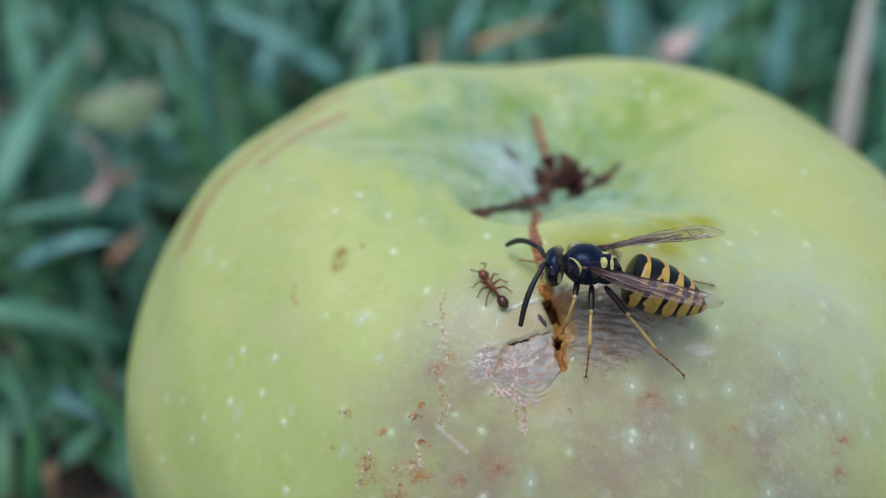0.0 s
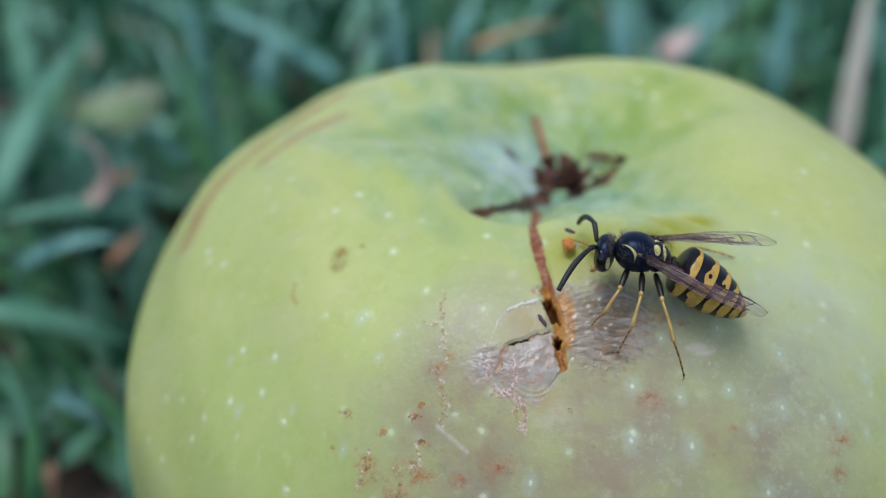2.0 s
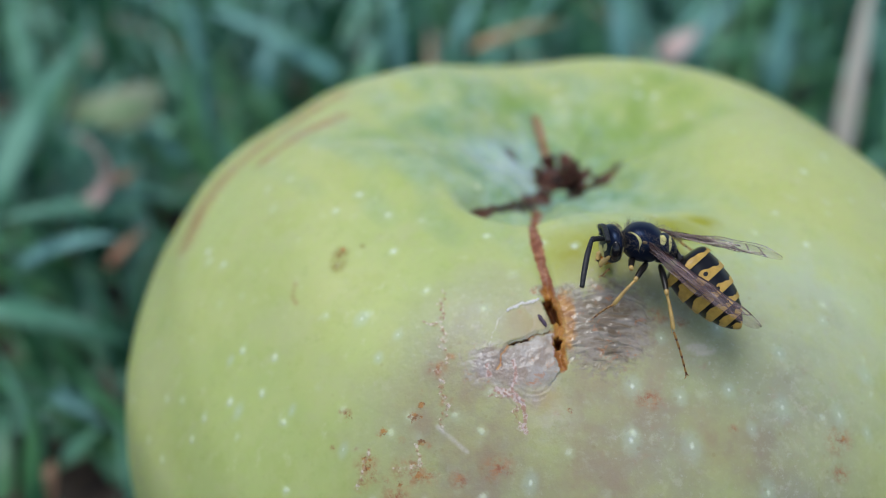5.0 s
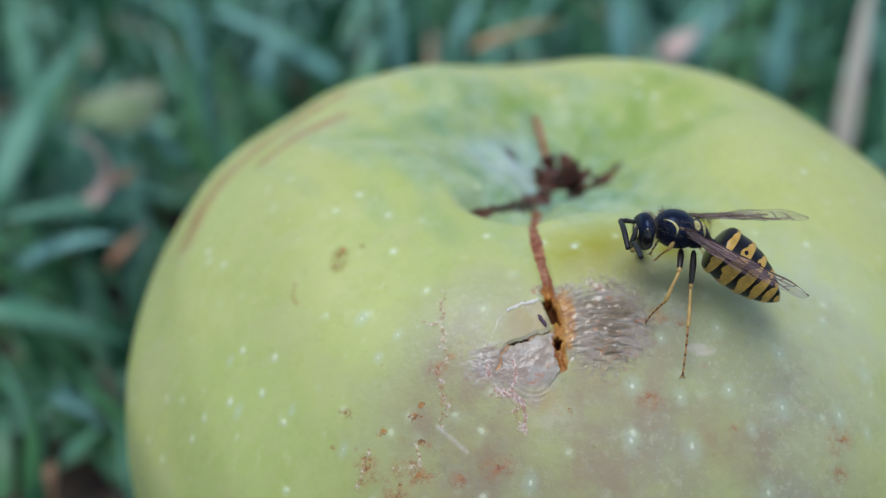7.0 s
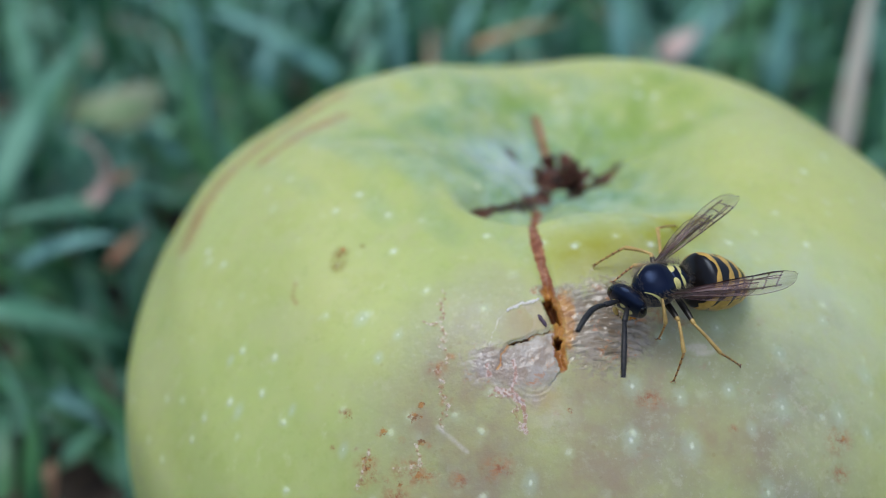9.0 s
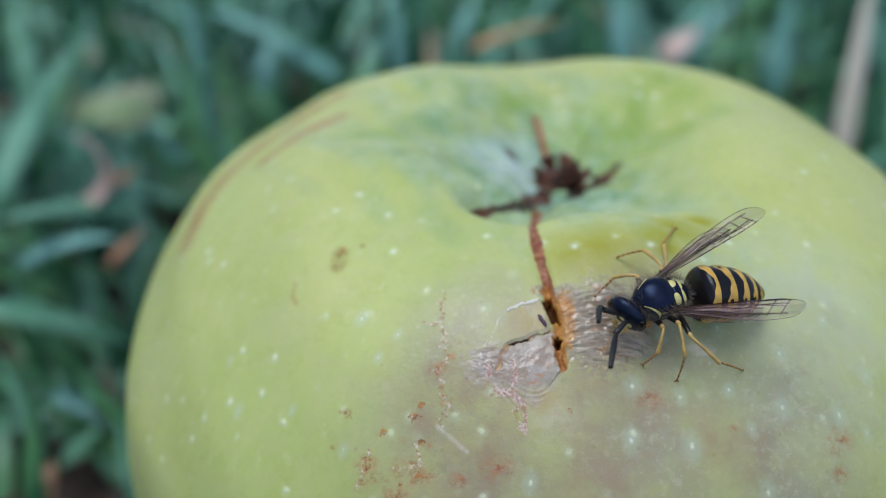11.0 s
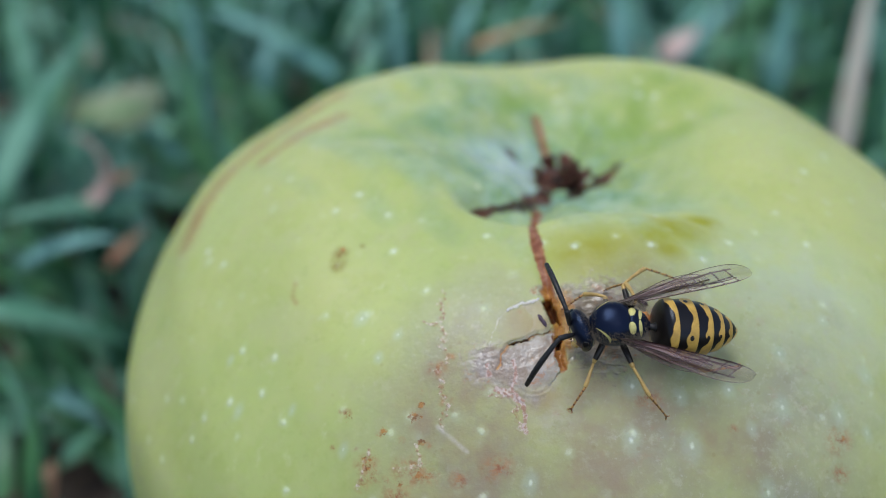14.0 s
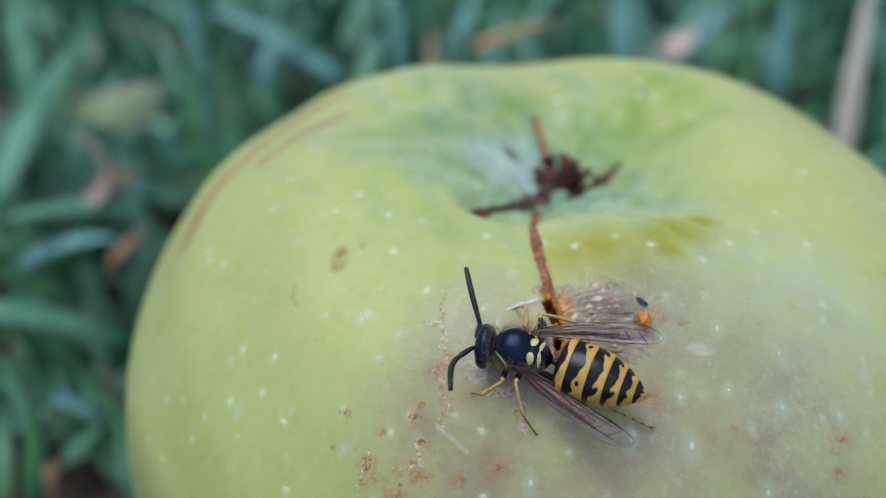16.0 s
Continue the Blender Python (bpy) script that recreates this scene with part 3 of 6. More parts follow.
    br = np.zeros(len(p))
    for q, rad in (((-8.3, -29.4, 29.7), 6.0), ((-8.5, -34.5, 25.9), 8.0), ((3.6, -29.4, 30.7), 7.0), ((3.1, -35.2, 25.7), 11.0), ((11.5, -30.9, 27.9), 8.5), ((10, -37, 20), 10)):
        br = np.maximum(br, soft(np.linalg.norm(p - q, axis=1) * (0.85 + 0.15 * wob), rad, 0.9))
    paint(mesh, "bruise", br)
    mauve = np.zeros(len(p))
    for q, rad in (((-8.5, -31.2, 28.2), 3.6), ((-5.0, -32.4, 28.0), 2.6), ((-12.5, -31.5, 26.8), 2.4), ((8.0, -34.0, 25.8), 2.5), ((-9.0, -33.8, 25.4), 5.0), ((-4.0, -32.0, 28.0), 5.0), ((-11.0, -36.0, 21.5), 5.0), ((0.5, -30.6, 29.8), 3.6), ((-1.0, -36.5, 24.0), 4.0)):
        mauve = np.maximum(mauve, soft(np.linalg.norm(p - q, axis=1) * (0.8 + 0.2 * wob), rad, 1.4))
    paint(mesh, "mauve", mauve)
    # the large pale pores of the bruise
    pore = np.zeros(len(p))
    for u, v, big in ((1.9, -34.3, 1.3), (6.1, -34.3, 1.5), (12.9, -31.3, 1.4), (17.5, -30.5, 1.3), (11.4, -35.6, 1.2), (-5.0, -36.0, 1.1), (2.2, -31.5, 1.3), (8.7, -27.4, 1.1), (5.5, -31.9, 1.0),
                      (10.4, -32.9, 0.8), (-15.6, -27.7, 0.8), (-18.0, -32.1, 0.8), (-22.2, -28.6, 0.7), (-26.8, -26.5, 0.9), (-17.0, -24.6, 1.2), (-14.2, -26.5, 0.8), (13.2, -28.1, 1.1), (20.2, -27.4, 1.2),
                      (4.5, -28.6, 0.8), (17.3, -24.7, 0.9), (9.0, -31.1, 0.9), (-27.9, -22.8, 0.7), (19.8, -30.7, 0.9), (5.2, -25.6, 0.7)):
        pore = np.maximum(pore, np.clip(1 - np.hypot(x - u, y - v) / (0.8 * big), 0, 1) * top)
    paint(mesh, "pore", pore)
    red = np.zeros(len(p))
    for q, rad in (((-16.3, -33.3, 23.5), 0.58), ((-15.9, -33.8, 23.0), 0.43), ((-12.9, -31.7, 26.6), 0.25), ((-17.8, -30.3, 25.7), 0.25), ((-15.4, -32.1, 25.3), 0.18),
                   ((-10.3, -28.8, 29.6), 0.25), ((-11.3, -29.4, 28.9), 0.50), ((-10.7, -31.3, 27.7), 0.36), ((-13.2, -34.3, 23.9), 0.86), ((3.3, -32.2, 28.6), 0.58),
                   ((17.3, -31.9, 24.5), 0.79), ((17.3, -33.4, 22.8), 0.50), ((-14.2, -35.2, 22.3), 0.65), ((4.4, -27.1, 32.1), 0.50), ((-16.7, -34.1, 22.3), 0.36), ((-7.2, -35.2, 25.0), 0.72),
                   ((-18.8, -31.8, 23.8), 0.2), ((-14.4, -30.9, 27.0), 0.16), ((-13.9, -32.8, 25.4), 0.2), ((-12.0, -33.4, 25.5), 0.2), ((-15.0, -34.4, 23.0), 0.3), ((-17.2, -32.4, 24.2), 0.18), ((-11.8, -34.9, 23.9), 0.4), ((-9.8, -35.2, 24.0), 0.5), ((-12.4, -30.4, 27.8), 0.2), ((-5.5, -26.6, 32.1), 0.2), ((0.2, -30.5, 30.2), 0.22), ((-3.0, -32.8, 27.8), 0.22), ((-5.8, -30.8, 29.2), 0.36), ((9.0, -33.0, 26.6), 0.25), ((-7.9, -30.2, 29.0), 0.42), ((-13.0, -34.6, 23.6), 0.4), ((6.0, -27.4, 31.6), 0.35)):
        red = np.maximum(red, soft(np.linalg.norm((p - q) * (0.75, 1, 1), axis=1), rad, 1.3))
    paint(mesh, "red", red)
    rust = np.zeros(len(p))
    for q, rad in (((-17.9, -30.4, 25.8), 0.55), ((-13.0, -31.7, 26.6), 0.6), ((-15.3, -32.1, 25.4), 0.45), ((-16.2, -33.3, 23.7), 0.7), ((-14.0, -34.6, 23.1), 0.4), ((-12.6, -34.6, 23.8), 0.45), ((-12.4, -33.0, 25.4), 0.35),
                   ((-12.4, -31.2, 27.2), 0.3), ((-2.3, -32.7, 28.0), 0.35), ((-8.1, -30.0, 29.2), 0.4), ((-2.9, -25.4, 32.6), 0.5), ((17.6, -31.6, 24.6), 0.4), ((-18.9, -18.3, 32.3), 0.3)):
        rust = np.maximum(rust, soft(np.linalg.norm((p - q) * (0.9, 1, 1), axis=1), rad, 1.4))
    paint(mesh, "rust", rust)
    stripe = np.maximum(soft(to_line(p, [(-27.8, -0.4, 31.4), (-24.9, 3.3, 32.3), (-21.3, 5.9, 33.3)]), 0.85, 1.4),
                        soft(to_line(p, [(-34.3, -6.6, 26.0), (-33.4, -2.6, 27.4), (-32.1, 1.2, 28.5), (-29.0, 6.9, 30.0), (-22.4, 12.2, 32.7)]), 1.3, 1.6) * 0.85)
    olive = soft(to_line(p, [(-19.0, -18.6, 32.2), (-19.2, -19.7, 31.7)]), 0.5, 1.5)
    paint(mesh, "olive", np.maximum(olive, soft(to_line(p, [(-17.3, -18.3, 32.7)]), 0.2, 1.0)))
    brown = 0.55 * soft(to_line(p, [(-22.5, -20.1, 30.1), (-22.7, -20.9, 29.6), (-22.3, -21.6, 29.4)]), 0.2, 1.2)
    paint(mesh, "stripe", np.clip(stripe + brown, 0, 1))
    scab = np.zeros(len(p))
    crook = p + np.stack([0.16 * np.sin(4.3 * y + 1.5 * x) + 0.09 * np.sin(11.0 * y + 3 * z), 0.10 * np.sin(6.1 * x + 2 * z), 0 * x], 1)
    for line, rad in (([(-10.9, -24.0, 31.8), (-11.0, -26.2, 30.9), (-10.8, -27.9, 30.0), (-10.7, -29.0, 29.4), (-11.3, -29.7, 28.7), (-10.7, -31.3, 27.7), (-11.0, -32.7, 26.4)], 0.16),
                      ([(-12.1, -26.1, 30.6), (-11.0, -26.6, 30.7)], 0.10), ([(-6.1, -29.7, 29.9), (-6.0, -31.4, 28.7), (-5.7, -32.3, 28.0), (-5.8, -33.5, 27.0)], 0.17),
                      ([(-7.6, -31.5, 28.3), (-6.2, -31.7, 28.5)], 0.12), ([(-17.8, -34.6, 21.4), (-16.5, -33.6, 23.0), (-16.2, -32.6, 24.4)], 0.14),
                      ([(-14.2, -34.1, 23.8), (-12.6, -34.2, 24.3), (-12.7, -33.2, 25.3)], 0.14)):
        scab = np.maximum(scab, soft(to_line(crook, line), rad * 1.25, 1.7))
    paint(mesh, "scab", scab)
    pale = 0.9 * soft(to_line(p, [(-11.3, -32.5, 26.4), (-9.3, -34.1, 25.5)]), 0.16, 1.2)
    pale = np.maximum(pale, 0.8 * soft(np.linalg.norm((p - (7.3, -29.0, 30.5)) * (0.55, 1.3, 1.3), axis=1), 0.62, 0.5))
    pale = np.maximum(pale, 0.45 * np.clip(1.1 - np.linalg.norm(p - (-3.5, -33.0, 27.9), axis=1) / 2.2, 0, 1))
    paint(mesh, "pale", pale)
    paint(mesh, "russet", (soft(crack + 0.05 * np.sin(y * 1.3) + 0.03 * np.sin(y * 7.1 + 2 * x), 0.38, 1.4)))
    # near-black brown along the hollow's front fold and beside the calyx
    dark_brown = np.zeros(len(p))
    for line, rad in (([(-8.6, -13.5), (-7.6, -10.6), (-6.2, -9.4), (-4.8, -8.9), (-3.8, -7.6), (-2.6, -4.0), (-1.5, -1.8)], 0.42), ([(-4.0, -8.4), (-2.8, -5.0), (-1.2, -2.6)], 0.7), ([(1.4, -3.0), (2.6, -2.0), (3.8, -1.0), (5.0, -0.2), (5.8, 0.5)], 0.75), ([(-4.4, 3.6), (-3.8, 2.9)], 0.45)):
        dark_brown = np.maximum(dark_brown, soft(to_line(flat, [(u, v, 0) for u, v in line]), rad, 1.4))
    paint(mesh, "dark_brown", dark_brown * top)
    bloom_sheen = np.clip(1.2 - np.linalg.norm((p - (-4.0, 0.5, 30.5)) * (0.8, 0.8, 1), axis=1) / 4.5, 0, 1) * top
    # the second patch paints a pale blue sky sheen on the right flank
    paint(mesh, "bloom_sheen", np.maximum(bloom_sheen, 0.4 * np.clip(1.4 - np.linalg.norm((p - (15.0, -25.0, 30.0)), axis=1) / 9.0, 0, 1)))
    calyx(ap)
    flaps(ap)
    return ap


def calyx(ap):
    """Dried sepals and stamens in the hollow."""
    rng = random.Random(4)
    bm = bmesh.new()
    egg(bm, (0.5 * MM, 0, 28.6 * MM), (3.0 * MM, 2.3 * MM, 1.3 * MM), 40, 24)
    for v in bm.verts:
        v.co += Vector((noise.noise(v.co * 900), noise.noise(v.co * 900 + Vector((9, 0, 0))), noise.noise(v.co * 700 + Vector((0, 9, 0))))) * 0.0007
    core = part("calyx", bm, SEPAL, ap, "dark brown dried calyx")
    for k in range(26):
        ang = k * 2.4 + rng.uniform(-0.3, 0.3)
        size = rng.uniform(1.2, 2.5) * MM
        bm = bmesh.new()
        out = Vector((math.cos(ang), math.sin(ang), 0))
        side = Vector((-out.y, out.x, 0))
        base = out * rng.uniform(0.3, 2.9) * MM * (1.15 if out.x > 0 else 0.85) + Vector((0.5 * MM, 0, rng.uniform(28.6, 29.8) * MM))
        lean, curl = rng.uniform(-0.2, 1.0), rng.uniform(0.2, 2.6)
        last = []
        for i in range(7):
            s = i / 6
            c = base + out * size * (lean * s - curl * 0.35 * s * s) + Vector((0, 0, size * (0.85 * s - 0.25 * curl * s ** 3)))
            w = size * 0.34 * math.sin(math.pi * (0.22 + 0.76 * s)) + 0.00004
            row = [bm.verts.new(c + side * w * q + out * (abs(q) * w * 0.5) + Vector((0, 0, dz))) for q, dz in ((-1, 0), (0, 0.0001), (1, 0), (0, -0.00016))]
            if last:
                for q in range(4):
                    bm.faces.new((last[q], last[(q + 1) % 4], row[(q + 1) % 4], row[q]))
            last = row
        bmesh.ops.recalc_face_normals(bm, faces=bm.faces[:])
        part("sepal", bm, (SEPAL, SEPAL, PALE_SEPAL, SEPAL, RED_SEPAL)[k % 5], core)
    for k in range(9):
        ang, lean = rng.uniform(0, 6.28), rng.uniform(0.1, 0.7)
        bm = bmesh.new()
        b = Vector((rng.uniform(-1, 1), rng.uniform(-1, 1), 29)) * MM
        d = Vector((math.cos(ang) * lean, math.sin(ang) * lean, 1)) * rng.uniform(1.5, 2.6) * MM
        tube(bm, [b, b + d * 0.5 + Vector((0.2 * MM, 0, 0)), b + d], [0.09 * MM, 0.08 * MM, 0.12 * MM], 6)
        part("stamen", bm, SEPAL, core)


def on_skin(x, y):
    """The height of the plain skin over x, y (mm, near the wound)."""
    r = math.hypot(x, y)
    u = max(1 - (r / 44) ** AP_N, 0) ** (1 / AP_N) * 37.8 - 9.0 * math.exp(-(r / 12.65) ** 2)
    u -= 0.8 * math.cos(5 * (math.atan2(y, x) - radians(97))) * math.exp(-((r - 19.8) / 9.9) ** 2)
    return u + float(swell(x, y, u)) * 1.25


def flap(name, outline, lift, ap, label):
    """A thin torn piece of peel that grows out of the skin and stands off towards its torn edge."""
    step = 0.05
    gx = np.arange(min(q[0] for q in outline) - 0.2, max(q[0] for q in outline) + 0.2, step)
    gy = np.arange(min(q[1] for q in outline) - 0.2, max(q[1] for q in outline) + 0.2, step)
    x, y = (g.ravel() for g in np.meshgrid(gx, gy, indexing="ij"))
    relief, tints = torn(x, y)
    ex, ey = x + 0.11 * rough(x * 2.2, y * 2.2, 11.0), y + 0.11 * rough(x * 2.2, y * 2.2, 17.0)
    inner = within(ex, ey, outline) + 0.05 * rough(x * 6, y * 6, 4.0)
    crease = 0.06 * rough(x * 0.7, y * 0.7, 21.0, 3)
    top = np.array([on_skin(a, b) for a, b in zip(x, y)]) + lift(x, y) + crease + np.maximum(relief, -0.1) * 0.5
    ny = len(gy)
    used = (inner > 0) & (lift(x, y) > -0.15)
    cells = [(i, j) for i in range(len(gx) - 1) for j in range(ny - 1) if used[i * ny + j] and used[(i + 1) * ny + j] and used[i * ny + j + 1] and used[(i + 1) * ny + j + 1]]
    have = set(cells)
    bm = bmesh.new()
    keep, source = {}, []

    def vert(i, j, under):
        k = (i, j, under)
        if k not in keep:
            q = i * ny + j
            keep[k] = bm.verts.new((x[q] * MM, y[q] * MM, (top[q] - 0.07 * under) * MM))
            source.append(q)
        return keep[k]

    for i, j in cells:
        bm.faces.new([vert(i + u, j + v, 0) for u, v in ((0, 0), (1, 0), (1, 1), (0, 1))])
        bm.faces.new([vert(i + u, j + v, 1) for u, v in ((0, 1), (1, 1), (1, 0), (0, 0))])
        for du, dv, e in ((-1, 0, ((0, 1), (0, 0))), (1, 0, ((1, 0), (1, 1))), (0, -1, ((0, 0), (1, 0))), (0, 1, ((1, 1), (0, 1)))):
            if (i + du, j + dv) not in have:
                (u, v), (p, q) = e
                bm.faces.new((vert(i + u, j + v, 0), vert(i + u, j + v, 1), vert(i + p, j + q, 1), vert(i + p, j + q, 0)))
    bm.verts.index_update()
    ob = part(name, bm, SKIN, ap, label)
    source = np.array(source)
    for key in ("lilac", "tan", "pink", "rim", "peel"):
        paint(ob.data, key, tints[key][source])
    paint(ob.data, "bruise", np.ones(len(source)))
    return ob


def flaps(ap):
    flap("upper_peel", UPPER_PEEL, lambda x, y: -0.14 + 0.24 * np.clip((x + 6.6) / 3.0, 0, 1), ap, "thin translucent torn peel")
    flap("lower_peel", LOWER_PEEL, lambda x, y: -0.16 + 0.36 * np.clip((x + 6.4) / 3.3, 0, 1) * np.clip((y + 32.2) / 1.6, 0, 1), ap, "pinkish white dried flap of peel")
    bm = bmesh.new()
    line = [(-4.13, -26.99), (-4.0, -27.2), (-3.84, -27.42), (-3.7, -27.62), (-3.58, -27.84)]
    tube(bm, [(x * MM, y * MM, (on_skin(x, y) + 0.26) * MM) for x, y in line], [0.05 * MM, 0.16 * MM, 0.13 * MM, 0.17 * MM, 0.06 * MM], 8, 0.5)
    part("dark_flake", bm, FRASS, ap, "dark violet flake stuck to the peel")


apple()


# ---- grass ----
def blade(bm, base, height, width, heading, lean, droop, twist=0.0, steps=7):
    """One grass blade: a keeled strip that bends over."""
    out = Vector((math.cos(heading), math.sin(heading), 0))
    side0 = Vector((-out.y, out.x, 0))
    last = None
    pos = Vector(base)
    ang = lean
    for i in range(steps + 1):
        s = i / steps
        w = width * (1 - s ** 2.2) * (0.65 + 0.5 * min(s * 4, 1)) * 0.5
        side = (Matrix.Rotation(twist * s, 3, "Z") @ side0)
        d = out * math.sin(ang) + Vector((0, 0, math.cos(ang)))
        keel = d.cross(side).normalized() * (w * 0.35)
        row = [bm.verts.new(pos - side * w), bm.verts.new(pos + keel), bm.verts.new(pos + side * w)]
        if last:
            bm.faces.new((last[0], last[1], row[1], row[0]))
            bm.faces.new((last[1], last[2], row[2], row[1]))
        last = row
        pos = pos + d * (height / steps)
        ang += droop / steps


def hidden_from_view(x, y, h):
    """Whether a blade here would stand on the apple or between it and the lens."""
    if math.hypot(x, y) < 0.036 + 0.010:
        return True
    return y < -0.02 and abs(x + 0.005) < 0.075 and h > 0.012


def grass():
    rng = random.Random(11)
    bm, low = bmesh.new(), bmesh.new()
    made = 0
    while made < 6000:
        far = rng.random()
        if far < 0.70:
            x, y = rng.uniform(-0.24, 0.24), rng.uniform(-0.10, 0.34)
        else:
            x, y = rng.uniform(-0.7, 0.7), rng.uniform(-0.35, 1.0)
        # tufts: dense patches and gaps
        if noise.noise((x * 28, y * 28, 3)) < rng.uniform(-0.55, 0.25):
            continue
        h = rng.uniform(0.016, 0.05)
        wide = rng.uniform(0.0022, 0.0048)
        if y > 0.04 and rng.random() < (0.24 if y > 0.19 else 0.06):
            h, wide = rng.uniform(0.05, 0.085), rng.uniform(0.004, 0.0068)
        if y < -0.02:
            h *= 0.35
        if x < -0.04 and y < 0.10:
            h = min(h, 0.018 + 0.2 * max(0, y))
        if x > 0.02 and y < 0.13:
            h = min(h, 0.026)
        if hidden_from_view(x, y, h):
            continue
        if x < -0.04 and y < 0.09 and rng.random() < 0.15:
            continue
        if x < -0.06 and y < 0.17:
            wide = min(wide, 0.0042)
        lean = rng.uniform(0.0, 0.7) if rng.random() < 0.55 else rng.uniform(0.7, 1.4)
        head = rng.uniform(0, 6.283)
        # blades beside the apple lean away from it
        if math.hypot(x, y) < 0.10:
            head = math.atan2(y, x) + rng.uniform(-1.3, 1.3)
        # blades close on the left get the green darkened for shade
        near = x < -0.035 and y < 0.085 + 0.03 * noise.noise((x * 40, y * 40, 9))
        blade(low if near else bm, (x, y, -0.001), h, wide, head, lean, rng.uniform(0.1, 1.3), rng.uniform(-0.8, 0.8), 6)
        made += 1
    tagged(part("lawn_grass", bm, GRASS), "dense blue-green lawn grass round the apple", "grass", kind="stuff")
    tagged(part("short_grass", low, SHADED_GRASS), "short dark green grass close beside the apple", "grass", kind="stuff")


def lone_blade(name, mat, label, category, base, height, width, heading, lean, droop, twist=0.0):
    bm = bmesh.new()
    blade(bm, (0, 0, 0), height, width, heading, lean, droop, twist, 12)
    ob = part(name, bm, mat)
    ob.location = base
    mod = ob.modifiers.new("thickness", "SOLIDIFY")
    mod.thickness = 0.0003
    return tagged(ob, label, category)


grass()
ORANGE_TIP = plain("orange_dry_blade", (0.46, 0.24, 0.12), (0.42, 0.42, 0.20), 130, 0.6, 0.4, 0.0003)
BROWN = plain("brown_leaf", (0.30, 0.15, 0.08), (0.45, 0.27, 0.17), 120, 0.6, 0.4, 0.0003)
BLUISH = plain("broad_blade", (0.12, 0.31, 0.27), (0.22, 0.45, 0.42), 90, 0.5, 0.3, 0.0003, Specular_IOR_Level=0.25)
GREENISH = plain("soft_green_blade", (0.07, 0.22, 0.13), (0.15, 0.34, 0.24), 90, 0.5, 0.3, 0.0003, Specular_IOR_Level=0.25)


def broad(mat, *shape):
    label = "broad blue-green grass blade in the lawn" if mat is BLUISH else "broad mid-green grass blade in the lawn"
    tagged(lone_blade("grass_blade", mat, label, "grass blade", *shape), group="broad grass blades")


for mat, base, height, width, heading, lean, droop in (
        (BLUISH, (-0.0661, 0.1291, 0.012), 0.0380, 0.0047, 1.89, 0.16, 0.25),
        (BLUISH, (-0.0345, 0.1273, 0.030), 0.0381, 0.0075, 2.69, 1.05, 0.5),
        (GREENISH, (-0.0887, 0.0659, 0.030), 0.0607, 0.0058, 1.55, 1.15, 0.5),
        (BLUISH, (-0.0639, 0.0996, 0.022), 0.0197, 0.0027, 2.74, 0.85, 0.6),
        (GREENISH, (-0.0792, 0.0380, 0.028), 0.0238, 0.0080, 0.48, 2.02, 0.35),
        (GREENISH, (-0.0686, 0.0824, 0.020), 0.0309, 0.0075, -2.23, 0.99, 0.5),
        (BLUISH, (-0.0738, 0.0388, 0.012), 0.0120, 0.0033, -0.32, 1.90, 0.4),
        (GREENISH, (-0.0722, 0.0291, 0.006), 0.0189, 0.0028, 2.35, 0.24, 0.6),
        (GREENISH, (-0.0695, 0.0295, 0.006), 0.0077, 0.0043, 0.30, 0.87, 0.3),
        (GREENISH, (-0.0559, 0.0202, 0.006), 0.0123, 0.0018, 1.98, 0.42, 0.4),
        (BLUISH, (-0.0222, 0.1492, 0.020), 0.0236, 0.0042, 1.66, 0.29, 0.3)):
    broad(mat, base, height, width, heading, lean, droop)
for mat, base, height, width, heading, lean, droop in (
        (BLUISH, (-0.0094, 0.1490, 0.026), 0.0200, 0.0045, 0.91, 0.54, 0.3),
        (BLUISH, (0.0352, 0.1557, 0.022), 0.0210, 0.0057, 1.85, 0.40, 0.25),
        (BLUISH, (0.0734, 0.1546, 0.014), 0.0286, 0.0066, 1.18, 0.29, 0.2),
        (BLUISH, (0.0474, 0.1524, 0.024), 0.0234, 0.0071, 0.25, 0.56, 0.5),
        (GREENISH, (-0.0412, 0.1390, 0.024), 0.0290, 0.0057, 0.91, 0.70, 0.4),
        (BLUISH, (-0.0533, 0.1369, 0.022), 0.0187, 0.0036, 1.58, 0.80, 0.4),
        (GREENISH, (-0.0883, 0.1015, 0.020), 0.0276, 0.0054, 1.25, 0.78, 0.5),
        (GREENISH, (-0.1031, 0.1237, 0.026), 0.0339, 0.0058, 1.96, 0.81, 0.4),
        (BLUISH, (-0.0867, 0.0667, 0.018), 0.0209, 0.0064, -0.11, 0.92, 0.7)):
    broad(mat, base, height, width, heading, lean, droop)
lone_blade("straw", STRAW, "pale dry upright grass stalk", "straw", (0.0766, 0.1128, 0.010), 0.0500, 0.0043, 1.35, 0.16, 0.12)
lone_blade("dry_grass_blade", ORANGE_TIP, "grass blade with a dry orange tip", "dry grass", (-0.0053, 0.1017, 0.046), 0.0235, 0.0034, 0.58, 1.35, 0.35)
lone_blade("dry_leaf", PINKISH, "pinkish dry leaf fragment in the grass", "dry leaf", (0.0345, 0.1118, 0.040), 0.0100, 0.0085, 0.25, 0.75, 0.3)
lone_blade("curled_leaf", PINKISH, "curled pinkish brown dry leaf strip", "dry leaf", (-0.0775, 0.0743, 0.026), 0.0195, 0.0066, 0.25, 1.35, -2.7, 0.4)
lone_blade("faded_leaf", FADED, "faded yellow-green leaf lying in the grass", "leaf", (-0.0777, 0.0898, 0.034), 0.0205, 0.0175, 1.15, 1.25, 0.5)
